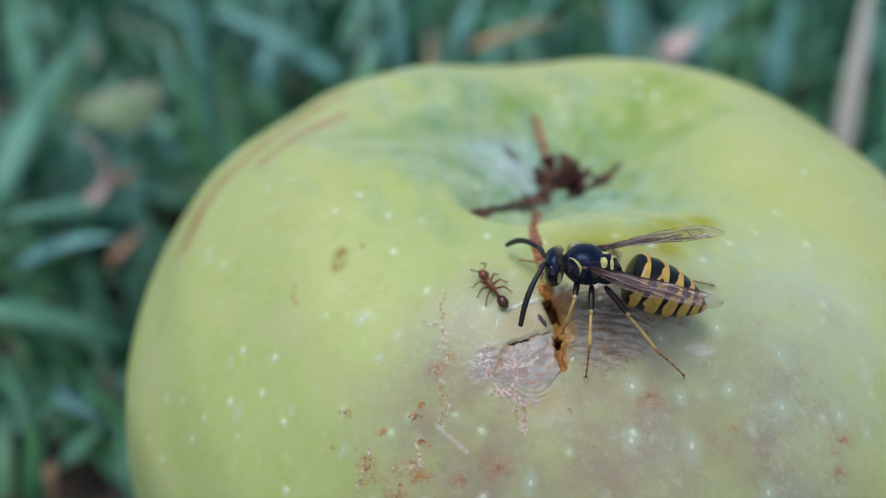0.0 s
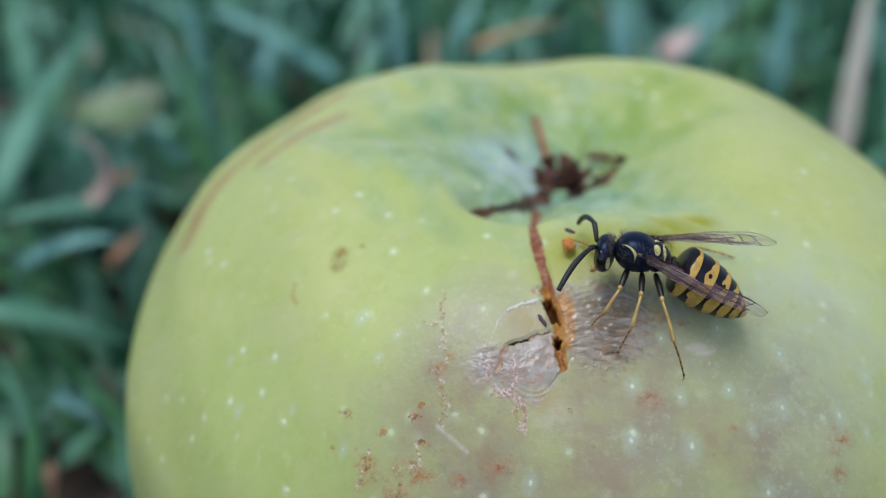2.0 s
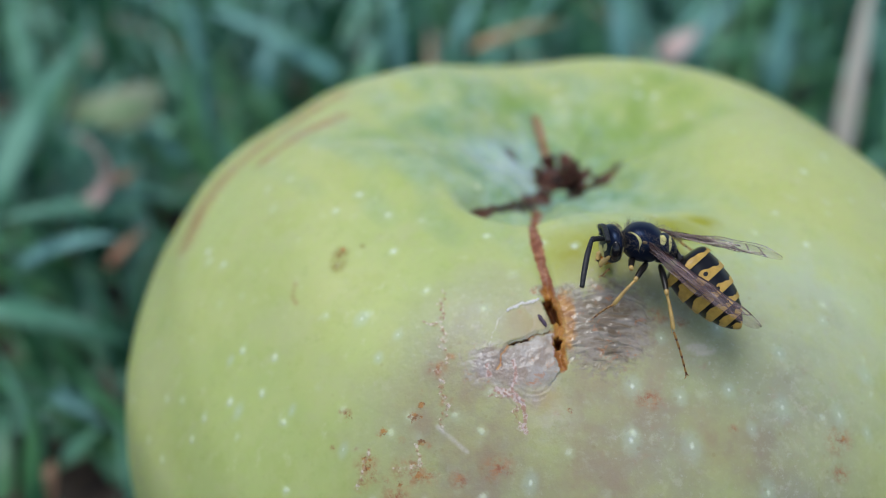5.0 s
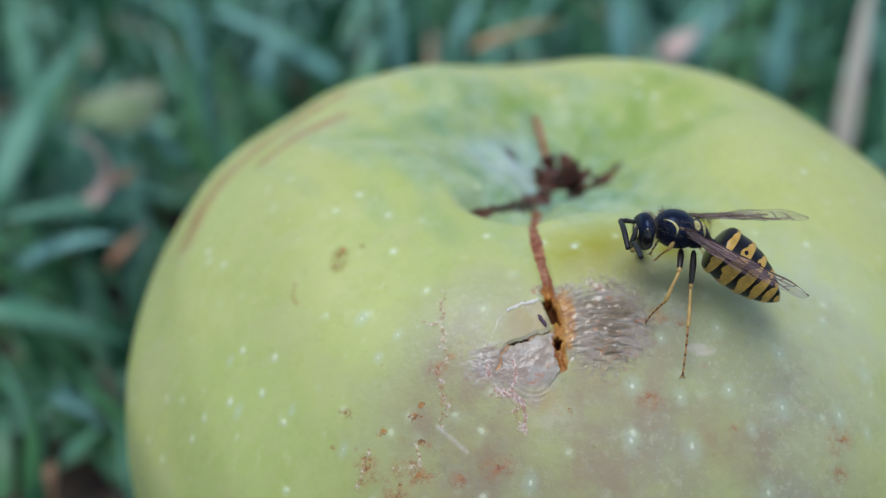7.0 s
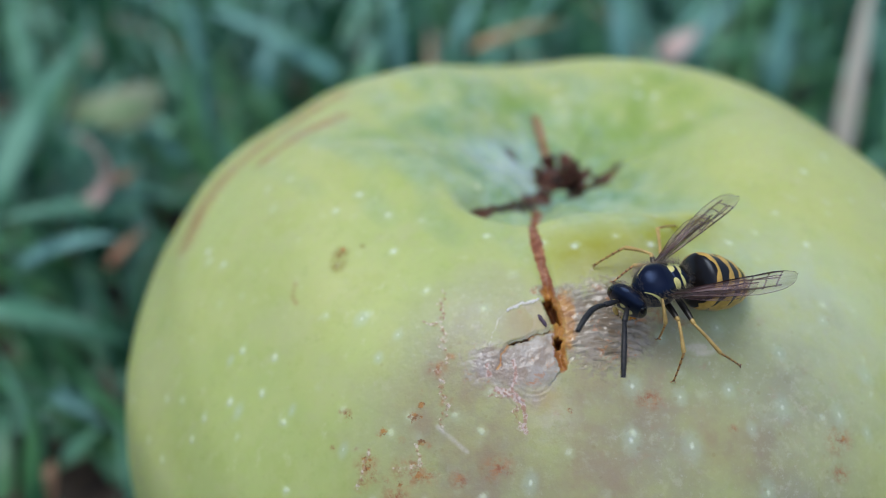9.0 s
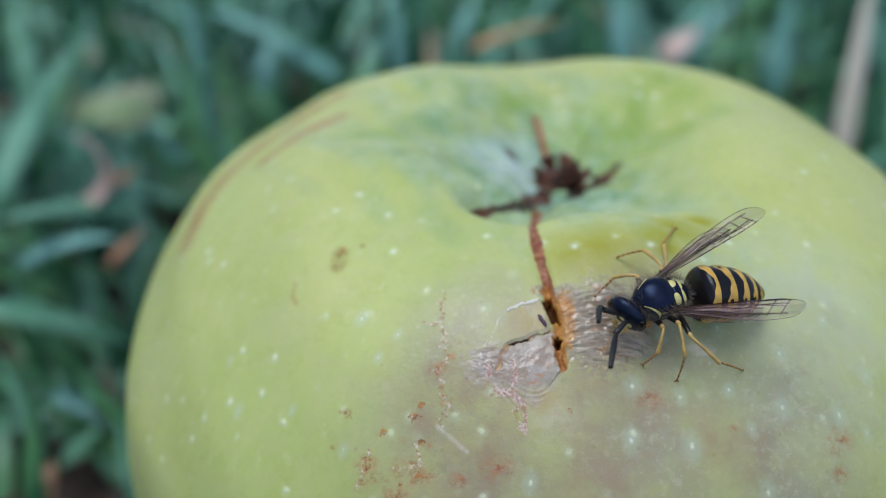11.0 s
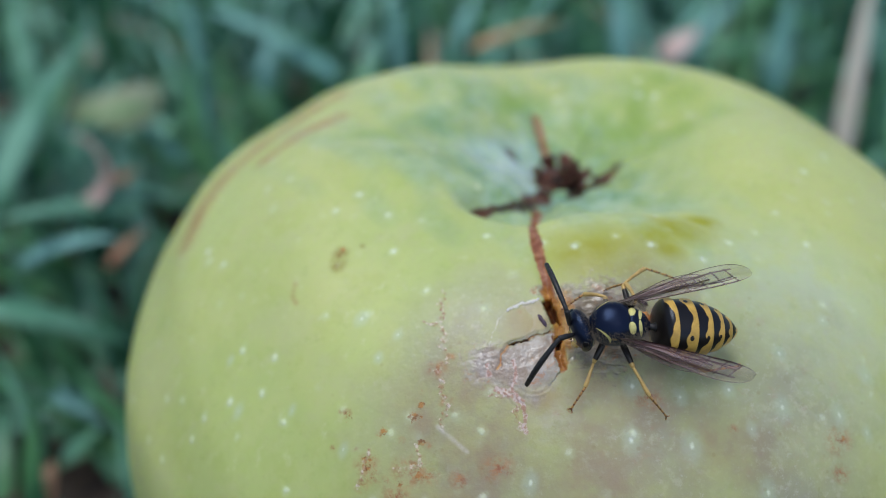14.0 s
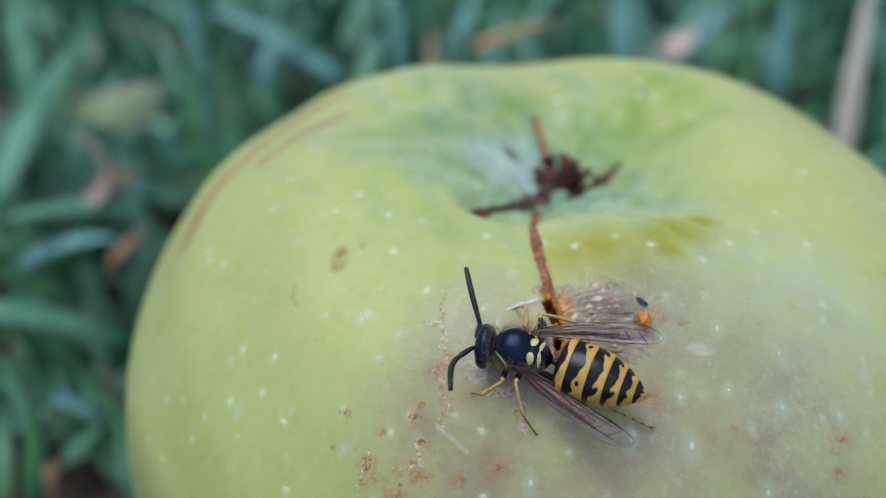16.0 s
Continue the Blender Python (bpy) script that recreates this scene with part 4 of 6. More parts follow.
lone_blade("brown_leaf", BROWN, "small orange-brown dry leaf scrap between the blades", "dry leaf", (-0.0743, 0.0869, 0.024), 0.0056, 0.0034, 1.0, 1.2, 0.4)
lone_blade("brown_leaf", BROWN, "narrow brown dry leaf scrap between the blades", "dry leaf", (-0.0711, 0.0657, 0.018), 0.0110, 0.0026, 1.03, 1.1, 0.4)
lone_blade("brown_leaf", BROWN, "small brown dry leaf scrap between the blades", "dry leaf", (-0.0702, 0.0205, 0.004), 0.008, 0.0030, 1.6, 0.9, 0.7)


# ---- wasp ----
ABDOMEN_LONG, HEAD_BASE, WAIST = 6.65, (1.85, 0, -0.05), (-2.15, 0, -0.35)


def wasp_thorax(root):
    bm = bmesh.new()
    rings = []
    for i in range(71):
        s = i / 70
        x = 1.95 - 4.1 * s
        if s < 0.40:
            w = 1.50 * max(0.02, 1 - (1 - s / 0.40) ** 2.3) ** 0.5
        elif s < 0.66:
            w = 1.50 - 0.36 * ((s - 0.40) / 0.26) ** 2
        else:
            w = 1.14 * max(0.02, 1 - ((s - 0.66) / 0.345) ** 2.2) ** 0.6
        w = max(w, 0.5 if s < 0.1 else 0.32)
        seam = 0.05 * math.exp(-((s - 0.655) / 0.016) ** 2) + 0.03 * math.exp(-((s - 0.80) / 0.012) ** 2)
        h = w * (0.88 if s < 0.66 else 0.92) - seam
        rings.append((x * MM, (w - seam) * MM, h * MM, (0.05 - 0.5 * max(0, s - 0.5)) * MM, 2.35))
    loft(bm, rings, 96)
    ob = part("thorax", bm, THORAX_MAT, root, "glossy black thorax with yellow collar and spots")
    p = points_of(ob.data) * 1000
    x, y, z = p.T
    band = np.full(len(p), -1.0)
    # thin collar lines down the shoulders, two pairs of spots behind
    way = np.clip(((1.55 - x) * 0.95 + (np.abs(y) - 0.68) * 0.74) / (0.95 ** 2 + 0.74 ** 2), 0, 1)
    collar = 0.02 + 0.04 * way - np.hypot(x - 1.55 + 0.95 * way, np.abs(y) - 0.68 - 0.74 * way)
    band = np.maximum(band, np.where(z > -0.1, collar * 4, -1))
    for sx, sy, rx, ry in ((-0.86, 0.60, 0.25, 0.38), (-1.42, 0.48, 0.13, 0.48)):
        e = 1 - ((x - sx + 0.12 * (np.abs(y) - sy)) / rx) ** 2 - ((np.abs(y) - sy) / ry) ** 2
        band = np.maximum(band, np.where(z > -0.2, e, -1))
    paint(ob.data, "band", np.clip(band, -1, 1))
    # tegula at each wing's root
    for s in (1, -1):
        b2 = bmesh.new()
        egg(b2, (0.35 * MM, 1.30 * s * MM, 0.58 * MM), (0.26 * MM, 0.15 * MM, 0.17 * MM), 14, 10)
        t = part("tegula", b2, LEG_MAT, ob)
        paint(t.data, "band", np.full(len(t.data.vertices), -0.01))
    return ob


def hairs(root, parent, count, place, seed, name="fuzz"):
    """Fine short hairs, each a slim three-sided spike."""
    rng = random.Random(seed)
    bm = bmesh.new()
    for _ in range(count):
        b, d = place(rng)
        d = (d + Vector((rng.uniform(-1, 1), rng.uniform(-1, 1), rng.uniform(-1, 1))) * 0.35).normalized()
        ln = rng.uniform(0.3, 0.78) * MM
        s = d.orthogonal().normalized() * 0.006 * MM
        o = d.cross(s)
        v = [bm.verts.new(b + s), bm.verts.new(b - s * 0.5 + o), bm.verts.new(b - s * 0.5 - o), bm.verts.new(b + d * ln)]
        for i, j in ((0, 1), (1, 2), (2, 0)):
            bm.faces.new((v[i], v[j], v[3]))
    return tagged(part(name, bm, HAIR_MAT, parent, "fine dark fuzz"), kind="stuff")


def wasp_head(root):
    """Head in its own space: x forward from the neck."""
    bm = bmesh.new()
    rings = []
    for i in range(31):
        s = i / 30
        w = 1.70 * max(0.05, 1 - abs(2 * s - 1.0) ** 2.4 * 0.98) ** 0.5
        rings.append(((-0.02 + 1.6 * s) * MM, w * MM, w * 0.86 * MM, (-0.32 - 0.22 * s) * MM, 2.2))
    loft(bm, rings, 72)
    head = part("head", bm, HEAD_MAT, root, "glossy black head with yellow face marks")
    p = points_of(head.data) * 1000
    x, y, z = p.T
    face = 1 - (y / 0.62) ** 2 - ((z + 1.05) / 0.55) ** 2
    face = np.where(x > 0.8, face, -1)
    face = np.maximum(face, np.where(x > 1.0, 1 - (y / 0.28) ** 2 - ((z - 0.02) / 0.22) ** 2, -1))
    for s in (1, -1):
        face = np.maximum(face, np.where(x > 0.9, 1 - ((y - 0.72 * s) / 0.22) ** 2 - ((z + 0.35) / 0.4) ** 2, -1))
        face = np.maximum(face, np.where(x < 0.75, 1 - ((y - 1.3 * s) / 0.6) ** 2 - ((z + 0.6) / 0.62) ** 2 - ((x - 0.36) / 0.16) ** 2, -1))
    paint(head.data, "band", np.clip(face, -1, 1))
    for s in (1, -1):
        b = bmesh.new()
        for v in egg(b, (0, 0, 0), (0.42 * MM, 0.40 * MM, 0.92 * MM), 26, 20):
            v.co.y += 0.14 * MM * (1 - (v.co.z / (0.92 * MM)) ** 2) * s
        for v in b.verts:
            v.co += Vector((0.90 * MM, 1.28 * s * MM, -0.42 * MM))
        part("eye", b, EYE_MAT, head, "black kidney-shaped compound eye")
        b = bmesh.new()
        tube(b, [(1.2 * MM, 0.55 * s * MM, -1.35 * MM), (1.45 * MM, 0.6 * s * MM, -1.7 * MM), (1.6 * MM, 0.3 * s * MM, -2.0 * MM), (1.62 * MM, 0.05 * s * MM, -2.1 * MM)],
             [0.2 * MM, 0.24 * MM, 0.17 * MM, 0.05 * MM], 10)
        jaw = part("mandible", b, LEG_MAT, head, "yellow mandible")
        paint(jaw.data, "band", (points_of(jaw.data)[:, 2] * 1000 + 1.95) * 2)
    for q in ((0, 0.62), (0.16, 0.5), (-0.16, 0.5)):
        b = bmesh.new()
        egg(b, (0.75 * MM - (q[1] - 0.5) * 2 * MM, q[0] * MM, 0.88 * MM), (0.08 * MM, 0.08 * MM, 0.07 * MM), 10, 8)
        part("ocellus", b, EYE_MAT, head)

    def spot(rng):
        a, c = rng.uniform(0, 3.14), rng.uniform(0.0, 0.6)
        return Vector((c, 1.45 * math.cos(a), -0.4 + 1.25 * math.sin(a))) * MM, Vector((0.6, math.cos(a), math.sin(a)))
    hairs(root, head, 520, spot, 3)
    for ob in [head] + list(head.children):
        for v in ob.data.vertices:
            v.co = (v.co.x * 0.92, v.co.y * 0.87, v.co.z * 0.88)
    return head


def wasp_abdomen(root):
    """Six overlapping rings, x from the waist to the tip."""
    ab = new("abdomen", None)
    cuts = [0.42, 1.36, 2.76, 3.96, 4.98, 5.86, 6.65]

    def girth(x):
        s = (x - 0.42) / (ABDOMEN_LONG - 0.42)
        if s < 0.3:
            return 2.06 * (1 - (1 - max(s, 0) / 0.3) ** 7.0 * 0.93) ** 0.5
        return 2.06 * max(0.0, 1 - ((s - 0.3) / 0.705) ** 1.9) ** 0.74

    pieces = []
    for k in range(6):
        bm = bmesh.new()
        lo, hi = cuts[k], cuts[k + 1]
        rings = []
        for i in range(25):
            s = i / 24
            x = lo + (hi - lo) * s
            if k:
                x = lo - 0.22 + (hi - lo + 0.22) * s
            g = girth(x) * (1.0 - (0.075 * (1 - s) if k else 0)) + 0.018 * s
            if k == 5:
                g *= 1 - 0.25 * max(0, s - 0.7)
            g = max(g, 0.07)
            rings.append((x * MM, g * MM, g * 0.90 * MM, (-0.02 * x * x * 0.35) * MM, 2.1))
        loft(bm, rings, 88)
        ob = part("segment", bm, ABDOMEN_MAT)
        p = points_of(ob.data) * 1000
        x, y, z = p.T
        s = (x - lo) / (hi - lo)
        ang = np.arctan2(np.abs(y), z + 0.014 * x)
        # black front margin, a point down the middle, notches at the sides
        side = np.clip((ang - 0.75) / 0.9, 0, 1)
        if k == 0:
            edge = 0.50 + 0.30 * np.exp(-(ang / 0.45) ** 2) + 0.16 * np.exp(-((ang - 1.2) / 0.2) ** 2) - 0.12 * side
        elif k == 1:
            edge = 0.44 + 0.36 * np.exp(-(ang / 0.60) ** 2) + 0.22 * np.exp(-((ang - 1.15) / 0.15) ** 2) - 0.12 * side
        else:
            edge = 0.48 + 0.30 * np.exp(-(ang / 0.50) ** 2) + 0.28 * np.exp(-((ang - 0.95) / 0.16) ** 2) - 0.12 * side
        edge = edge - 0.07 + 0.03 * np.sin(ang * 13 + k)
        edge = np.where(ang > 1.9, 0.40 + 0.18 * np.exp(-((ang - 2.3) / 0.25) ** 2), edge)
        band = (s - edge) * 2.2
        if 1 <= k <= 3:
            dot = 1 - ((s - 0.66) / 0.11) ** 2 - ((ang - 0.78) / 0.10) ** 2
            band = np.minimum(band, -dot * 0.5)
        paint(ob.data, "band", np.clip(band, -1, 1))
        pieces.append(ob)
    for ob in pieces:
        ob.parent = ab
    bm = bmesh.new()
    tube(bm, [(-0.35 * MM, 0, 0.1 * MM), (0.2 * MM, 0, 0), (0.62 * MM, 0, -0.02 * MM)], [0.26 * MM, 0.22 * MM, 0.5 * MM], 14)
    w = part("waist", bm, ANTENNA_MAT, ab)
    ab.parent = root
    tagged(ab, "black and yellow banded tapered abdomen")
    return ab


def wasp_wing(root, side):
    """A wing pleated lengthwise, x from root to tip; the hind wing lies under it."""
    def sheet(name, length, wide, drop, parent, sweep):
        bm = bmesh.new()
        nu, nv = 90, 25

        def edge(u, v, half):
            k = math.sqrt(max(0.0, 1 - max(0, (u - 0.76) / 0.24) ** 2.2))
            lead, trail, point = 0.28, 0.28 - 2 * half, -0.22 * wide
            side_y = lead if v > 0 else trail
            mid = (lead + trail) / 2
            y = mid + (side_y - mid) * abs(v)
            return point + (y - point) * k

        grid = []
        for i in range(nu + 1):
            u = i / nu
            half = wide * (0.26 + 0.74 * math.sin(math.pi * min(0.5, 0.5 * (u / 0.74) ** 1.5))) + 0.02
            row = []
            for j in range(nv):
                v = j / (nv - 1) * 2 - 1
                pleat = 0.16 * math.cos(v * 4.4 + 0.4) * (1 - 0.6 * u) + 0.05 * math.sin(u * 21 + v * 3)
                row.append(bm.verts.new((u * length * MM, (edge(u, v, half) + sweep * math.sin(u * 2.6)) * MM * side, (pleat + drop - 0.25 * u * u) * MM)))
            grid.append(row)
        for a, b in zip(grid, grid[1:]):
            for j in range(nv - 1):
                bm.faces.new((a[j], b[j], b[j + 1], a[j + 1]))
        ob = part(name, bm, WING_MAT, parent)
        # veins: the leading edge, two long ribs and cross veins towards the tip
        val = []
        for i in range(nu + 1):
            u = i / nu
            for j in range(nv):
                v = j / (nv - 1) * 2 - 1
                lead = max(0, 1 - abs(v - 0.93) / 0.11) if u < 0.90 else 0
                rib = max(0, 1 - abs(v - (0.55 - 0.55 * u)) / 0.09) * (u < 0.70)
                rib2 = max(0, 1 - abs(v - (-0.25 - 0.30 * u * u)) / 0.08) * (u < 0.86)
                rib3 = max(0, 1 - abs(v - (0.15 + 0.45 * math.sin((u - 0.5) * 6))) / 0.08) * (0.48 < u < 0.88)
                rib4 = max(0, 1 - abs(v - (0.75 - 1.2 * (u - 0.5))) / 0.10) * (0.5 < u < 0.86)
                cross = max(max(0, 1 - abs(u - c - 0.06 * v) / 0.008) * (v > -0.55) for c in (0.50, 0.62, 0.74, 0.84))
                rib3 = max(rib3, rib4)
                hem = 0.8 * max(0, 1 - (1 - abs(v)) / 0.09)
                root_dark = 0.5 * max(0, 1 - u / 0.8)
                val.append(max(lead, 0.9 * rib, 0.85 * rib2, 0.75 * rib3, 0.7 * cross, hem, root_dark))
        paint(ob.data, "vein", val)
        return ob

    fore = sheet("fore_wing", 9.4, 0.69, 0.05, root, 0.05)
    tagged(fore, "smoky brown translucent pleated fore wing")
    tagged(sheet("hind_wing", 6.6, 0.46, -0.2, fore, -0.35), "smaller translucent hind wing")
    return fore


HIPS = {"front": (0.75, 0.55, -1.1), "middle": (-0.25, 0.65, -1.2), "hind": (-1.15, 0.65, -1.1)}
LEGS = {"front": (1.9, 1.8, 1.9), "middle": (2.2, 2.2, 2.6), "hind": (2.7, 2.8, 3.4)}


def leg_piece(name, length, girth, root, kind):
    bm = bmesh.new()
    if kind == "tarsus":
        # five small joints and a pair of claws
        line, rad = [], []
        for k in range(5):
            a, b = k / 5, (k + 0.96) / 5
            for s, r in ((a, 0.62), (a + 0.06, 0.9), (b - 0.03, 1.0), (b, 0.6)):
                line.append((s * length * MM, 0, 0.06 * math.sin(s * 3) * MM))
                rad.append(girth * r * MM * (1 - 0.25 * s))
        tube(bm, line, rad, 8)
        for s in (1, -1):
            tube(bm, [(length * 0.98 * MM, 0.02 * s * MM, 0), (length * 1.04 * MM, 0.16 * s * MM, 0.02 * MM), (length * 1.06 * MM, 0.24 * s * MM, -0.1 * MM)], [0.05 * MM, 0.04 * MM, 0.012 * MM], 6)
        ob = part(name, bm, TARSUS_MAT, root)
        x = points_of(ob.data)[:, 0] * 1000 / length
        paint(ob.data, "band", np.sin(x * 2 * math.pi * 5 - 0.8) * 0.5 + 0.30 - 0.7 * np.clip(x - 0.72, 0, 1))
    else:
        prof = ((0, 0.55), (0.1, 0.95), (0.35, 1.15), (0.7, 1.0), (0.92, 0.8), (1.0, 0.65)) if kind == "femur" else ((0, 0.62), (0.08, 0.72), (0.4, 0.82), (0.8, 1.05), (0.96, 1.1), (1.0, 0.7))
        tube(bm, [(s * length * MM, 0, (0.12 * math.sin(s * 3.1)) * MM) for s, r in prof], [girth * r * MM for s, r in prof], 12)
        if kind == "tibia":
            for s in (1, -1):
                tube(bm, [(length * 0.96 * MM, 0.06 * s * MM, -0.05 * MM), (length * 1.1 * MM, 0.12 * s * MM, -0.16 * MM)], [0.035 * MM, 0.008 * MM], 5)
        ob = part(name, bm, LEG_MAT, root)
        x = points_of(ob.data)[:, 0] * 1000 / length
        paint(ob.data, "band", (x - 0.88) * 2 if kind == "femur" else np.full(len(x), 0.7))
    return ob


def wasp_antenna(root):
    bm = bmesh.new()
    tube(bm, [(0, 0, 0), (0.15 * MM, 0, 0), (0.8 * MM, 0, 0.05 * MM), (1.45 * MM, 0, 0.02 * MM), (1.55 * MM, 0, 0)], [0.09 * MM, 0.15 * MM, 0.19 * MM, 0.2 * MM, 0.13 * MM], 12)
    scape = part("scape", bm, ANTENNA_MAT, root)
    bm = bmesh.new()
    line, rad = [], []
    for k in range(11):
        for s, r in ((0.0, 0.93), (0.25, 1.0), (0.85, 1.0), (0.99, 0.94)):
            u = (k + s) / 11
            line.append((u * 4.2 * MM, 0, 0.75 * math.sin(math.pi * u) * MM * 0.62))
            rad.append(r * MM * (0.15 + 0.055 * math.sin(math.pi * min(1, u * 0.9))))
    tube(bm, line, rad, 10)
    flag = part("flagellum", bm, ANTENNA_MAT, root)
    return scape, flag


def wasp():
    root = thing("wasp", "black and yellow social wasp feeding on the apple", "wasp")
    parts = {"thorax": wasp_thorax(root), "head": wasp_head(root), "abdomen": wasp_abdomen(root)}
    parts["wing"] = {s: wasp_wing(root, s) for s in (1, -1)}
    parts["antenna"] = {s: wasp_antenna(root) for s in (1, -1)}
    parts["leg"] = {}
    for s in (1, -1):
        for k in ("front", "middle", "hind"):
            a, b, c = LEGS[k]
            parts["leg"][k, s] = (leg_piece("femur", a, 0.21, root, "femur"), leg_piece("tibia", b, 0.145, root, "tibia"), leg_piece("tarsus", c, 0.10, root, "tarsus"))

    def spot(rng):
        a, c = rng.uniform(0, 0.8), rng.uniform(-1.9, 1.8)
        if abs(c) > 1.55:
            a = rng.uniform(0, 1.57)
        a = a if rng.random() < 0.5 else math.pi - a
        r = 1.36 * (1 - (abs(c) / 2.2) ** 2.6) ** 0.5
        return Vector((c, r * math.cos(a), 0.05 + r * math.sin(a))) * MM, Vector((0.2 if c > 0 else -0.2, math.cos(a), math.sin(a)))
    hairs(root, parts["thorax"], 1500, spot, 8)
    return root, parts


# ---- ant ----
def ant():
    size = 0.87 * MM
    root = thing("ant", "small reddish-brown ant on the apple", "ant")
    bm = bmesh.new()
    for v in egg(bm, (1.45 * size, 0, 0.75 * size), (0.52 * size, 0.45 * size, 0.36 * size), 20, 14):
        v.co.y *= 1.0 - 0.25 * max(0, (v.co.x / size - 1.45))
    head = part("head", bm, ANT_MAT, root)
    for s in (1, -1):
        bm = bmesh.new()
        egg(bm, (1.55 * size, 0.36 * s * size, 0.85 * size), (0.1 * size, 0.06 * size, 0.1 * size), 10, 8)
        part("eye", bm, EYE_MAT, head)
        bm = bmesh.new()
        tube(bm, [(1.8 * size, 0.14 * s * size, 0.8 * size), (2.0 * size, 0.55 * s * size, 1.1 * size), (2.15 * size, 0.7 * s * size, 1.05 * size), (2.55 * size, 0.6 * s * size, 0.6 * size), (2.8 * size, 0.45 * s * size, 0.4 * size)],
             [0.05 * size, 0.05 * size, 0.045 * size, 0.06 * size, 0.05 * size], 7)
        part("antenna", bm, ANT_MAT, head)
        bm = bmesh.new()
        tube(bm, [(1.85 * size, 0.16 * s * size, 0.62 * size), (2.08 * size, 0.18 * s * size, 0.55 * size), (2.18 * size, 0.03 * s * size, 0.52 * size)], [0.08 * size, 0.08 * size, 0.03 * size], 7)
        part("mandible", bm, ANT_MAT, head)
    bm = bmesh.new()
    loft(bm, [(x * size, w * size, h * size, z * size, 2.0) for x, w, h, z in ((1.0, 0.12, 0.12, 0.72), (0.85, 0.24, 0.25, 0.74), (0.5, 0.3, 0.32, 0.78), (0.1, 0.24, 0.26, 0.72), (-0.3, 0.2, 0.24, 0.7), (-0.55, 0.14, 0.16, 0.62), (-0.65, 0.08, 0.09, 0.6))], 18)
    part("thorax", bm, ANT_MAT, root)
    bm = bmesh.new()
    egg(bm, (-0.8 * size, 0, 0.66 * size), (0.15 * size, 0.13 * size, 0.2 * size), 12, 8)
    egg(bm, (-1.08 * size, 0, 0.66 * size), (0.13 * size, 0.14 * size, 0.17 * size), 12, 8)
    part("petiole", bm, ANT_MAT, root)
    bm = bmesh.new()
    egg(bm, (-1.72 * size, 0, 0.7 * size), (0.62 * size, 0.46 * size, 0.44 * size), 22, 16)
    part("gaster", bm, ANT_DARK, root, "dark shining gaster")
    for s in (1, -1):
        for x, fx, fy in ((0.6, 1.25, 1.25), (0.25, 0.1, 1.5), (-0.15, -1.1, 1.35)):
            bm = bmesh.new()
            tube(bm, [(x * size, 0.15 * s * size, 0.58 * size), ((x + fx) / 2 * size, fy * 0.55 * s * size, 1.0 * size), ((x * 0.35 + fx * 0.65) * size, fy * 0.72 * s * size, 0.7 * size), (fx * size, fy * s * size, 0.06 * size), ((fx * 1.12) * size, fy * 1.12 * s * size, 0.03 * size)],
                 [0.085 * size, 0.08 * size, 0.06 * size, 0.04 * size, 0.03 * size], 7)
            part("leg", bm, ANT_MAT, root)
    return root


# ---- crumbs ----
def lump(name, label, category, mat, size, seed, amp):
    bm = bmesh.new()
    bmesh.ops.create_icosphere(bm, subdivisions=4, radius=1.0)
    for v in bm.verts:
        k = 1 + amp * noise.fractal(v.co * 1.4 + Vector((seed, 0, 0)), 0.6, 2.0, 4)
        v.co = Vector((v.co.x * size[0], v.co.y * size[1], v.co.z * size[2])) * k * MM
    return tagged(part(name, bm, mat), label, category)


WASP, WASP_PARTS = wasp()
ANT = ant()
CRUMB = lump("apple_crumb", "small moist orange crumb of apple pulp", "crumb", PULP, (0.48, 0.62, 0.42), 3, 0.25)
SPECK = lump("dark_chip", "tiny black chip of skin", "chip", FRASS, (0.42, 0.16, 0.12), 7, 0.35)


# ---- what moves ----
def leg_rows(which, side, feet):
    """Poses of femur, tibia and tarsus for feet in the wasp's space, in mm."""
    a, b, c = LEGS[which]
    hx, hy, hz = HIPS[which]
    hip = Vector((hx, hy * side, hz))
    out = ([], [], [])
    for t, foot in feet:
        foot = Vector(foot)
        d = foot - hip
        reach = min(d.length, (a + b + c) * 0.985)
        way = d.normalized()
        low = (b + c) * 0.93
        bend = max(-1.0, min(1.0, (a * a + reach * reach - low * low) / (2 * a * reach)))
        pole = Vector(({"front": -0.1, "middle": -0.1, "hind": 0.15}[which], 0.8 * side, 0.45 if side > 0 else 0.12))
        pole = (pole - way * pole.dot(way)).normalized()
        k = math.acos(bend)
        knee = hip + (way * math.cos(k) + pole * math.sin(k)) * a
        rest = foot - knee
        span = min(rest.length, (b + c) * 0.999)
        along = (b * b + span * span - c * c) / (2 * span)
        off = (pole - rest * (pole.dot(rest) / rest.length_squared)).normalized()
        ankle = knee + rest.normalized() * along + off * math.sqrt(max(0.0, b * b - along * along))
        for rows, p, q in zip(out, (hip, knee, ankle), (knee, ankle, foot)):
            rows.append((t, aim(p * MM, q - p, (0, side * 0.3, 1))))
    return out


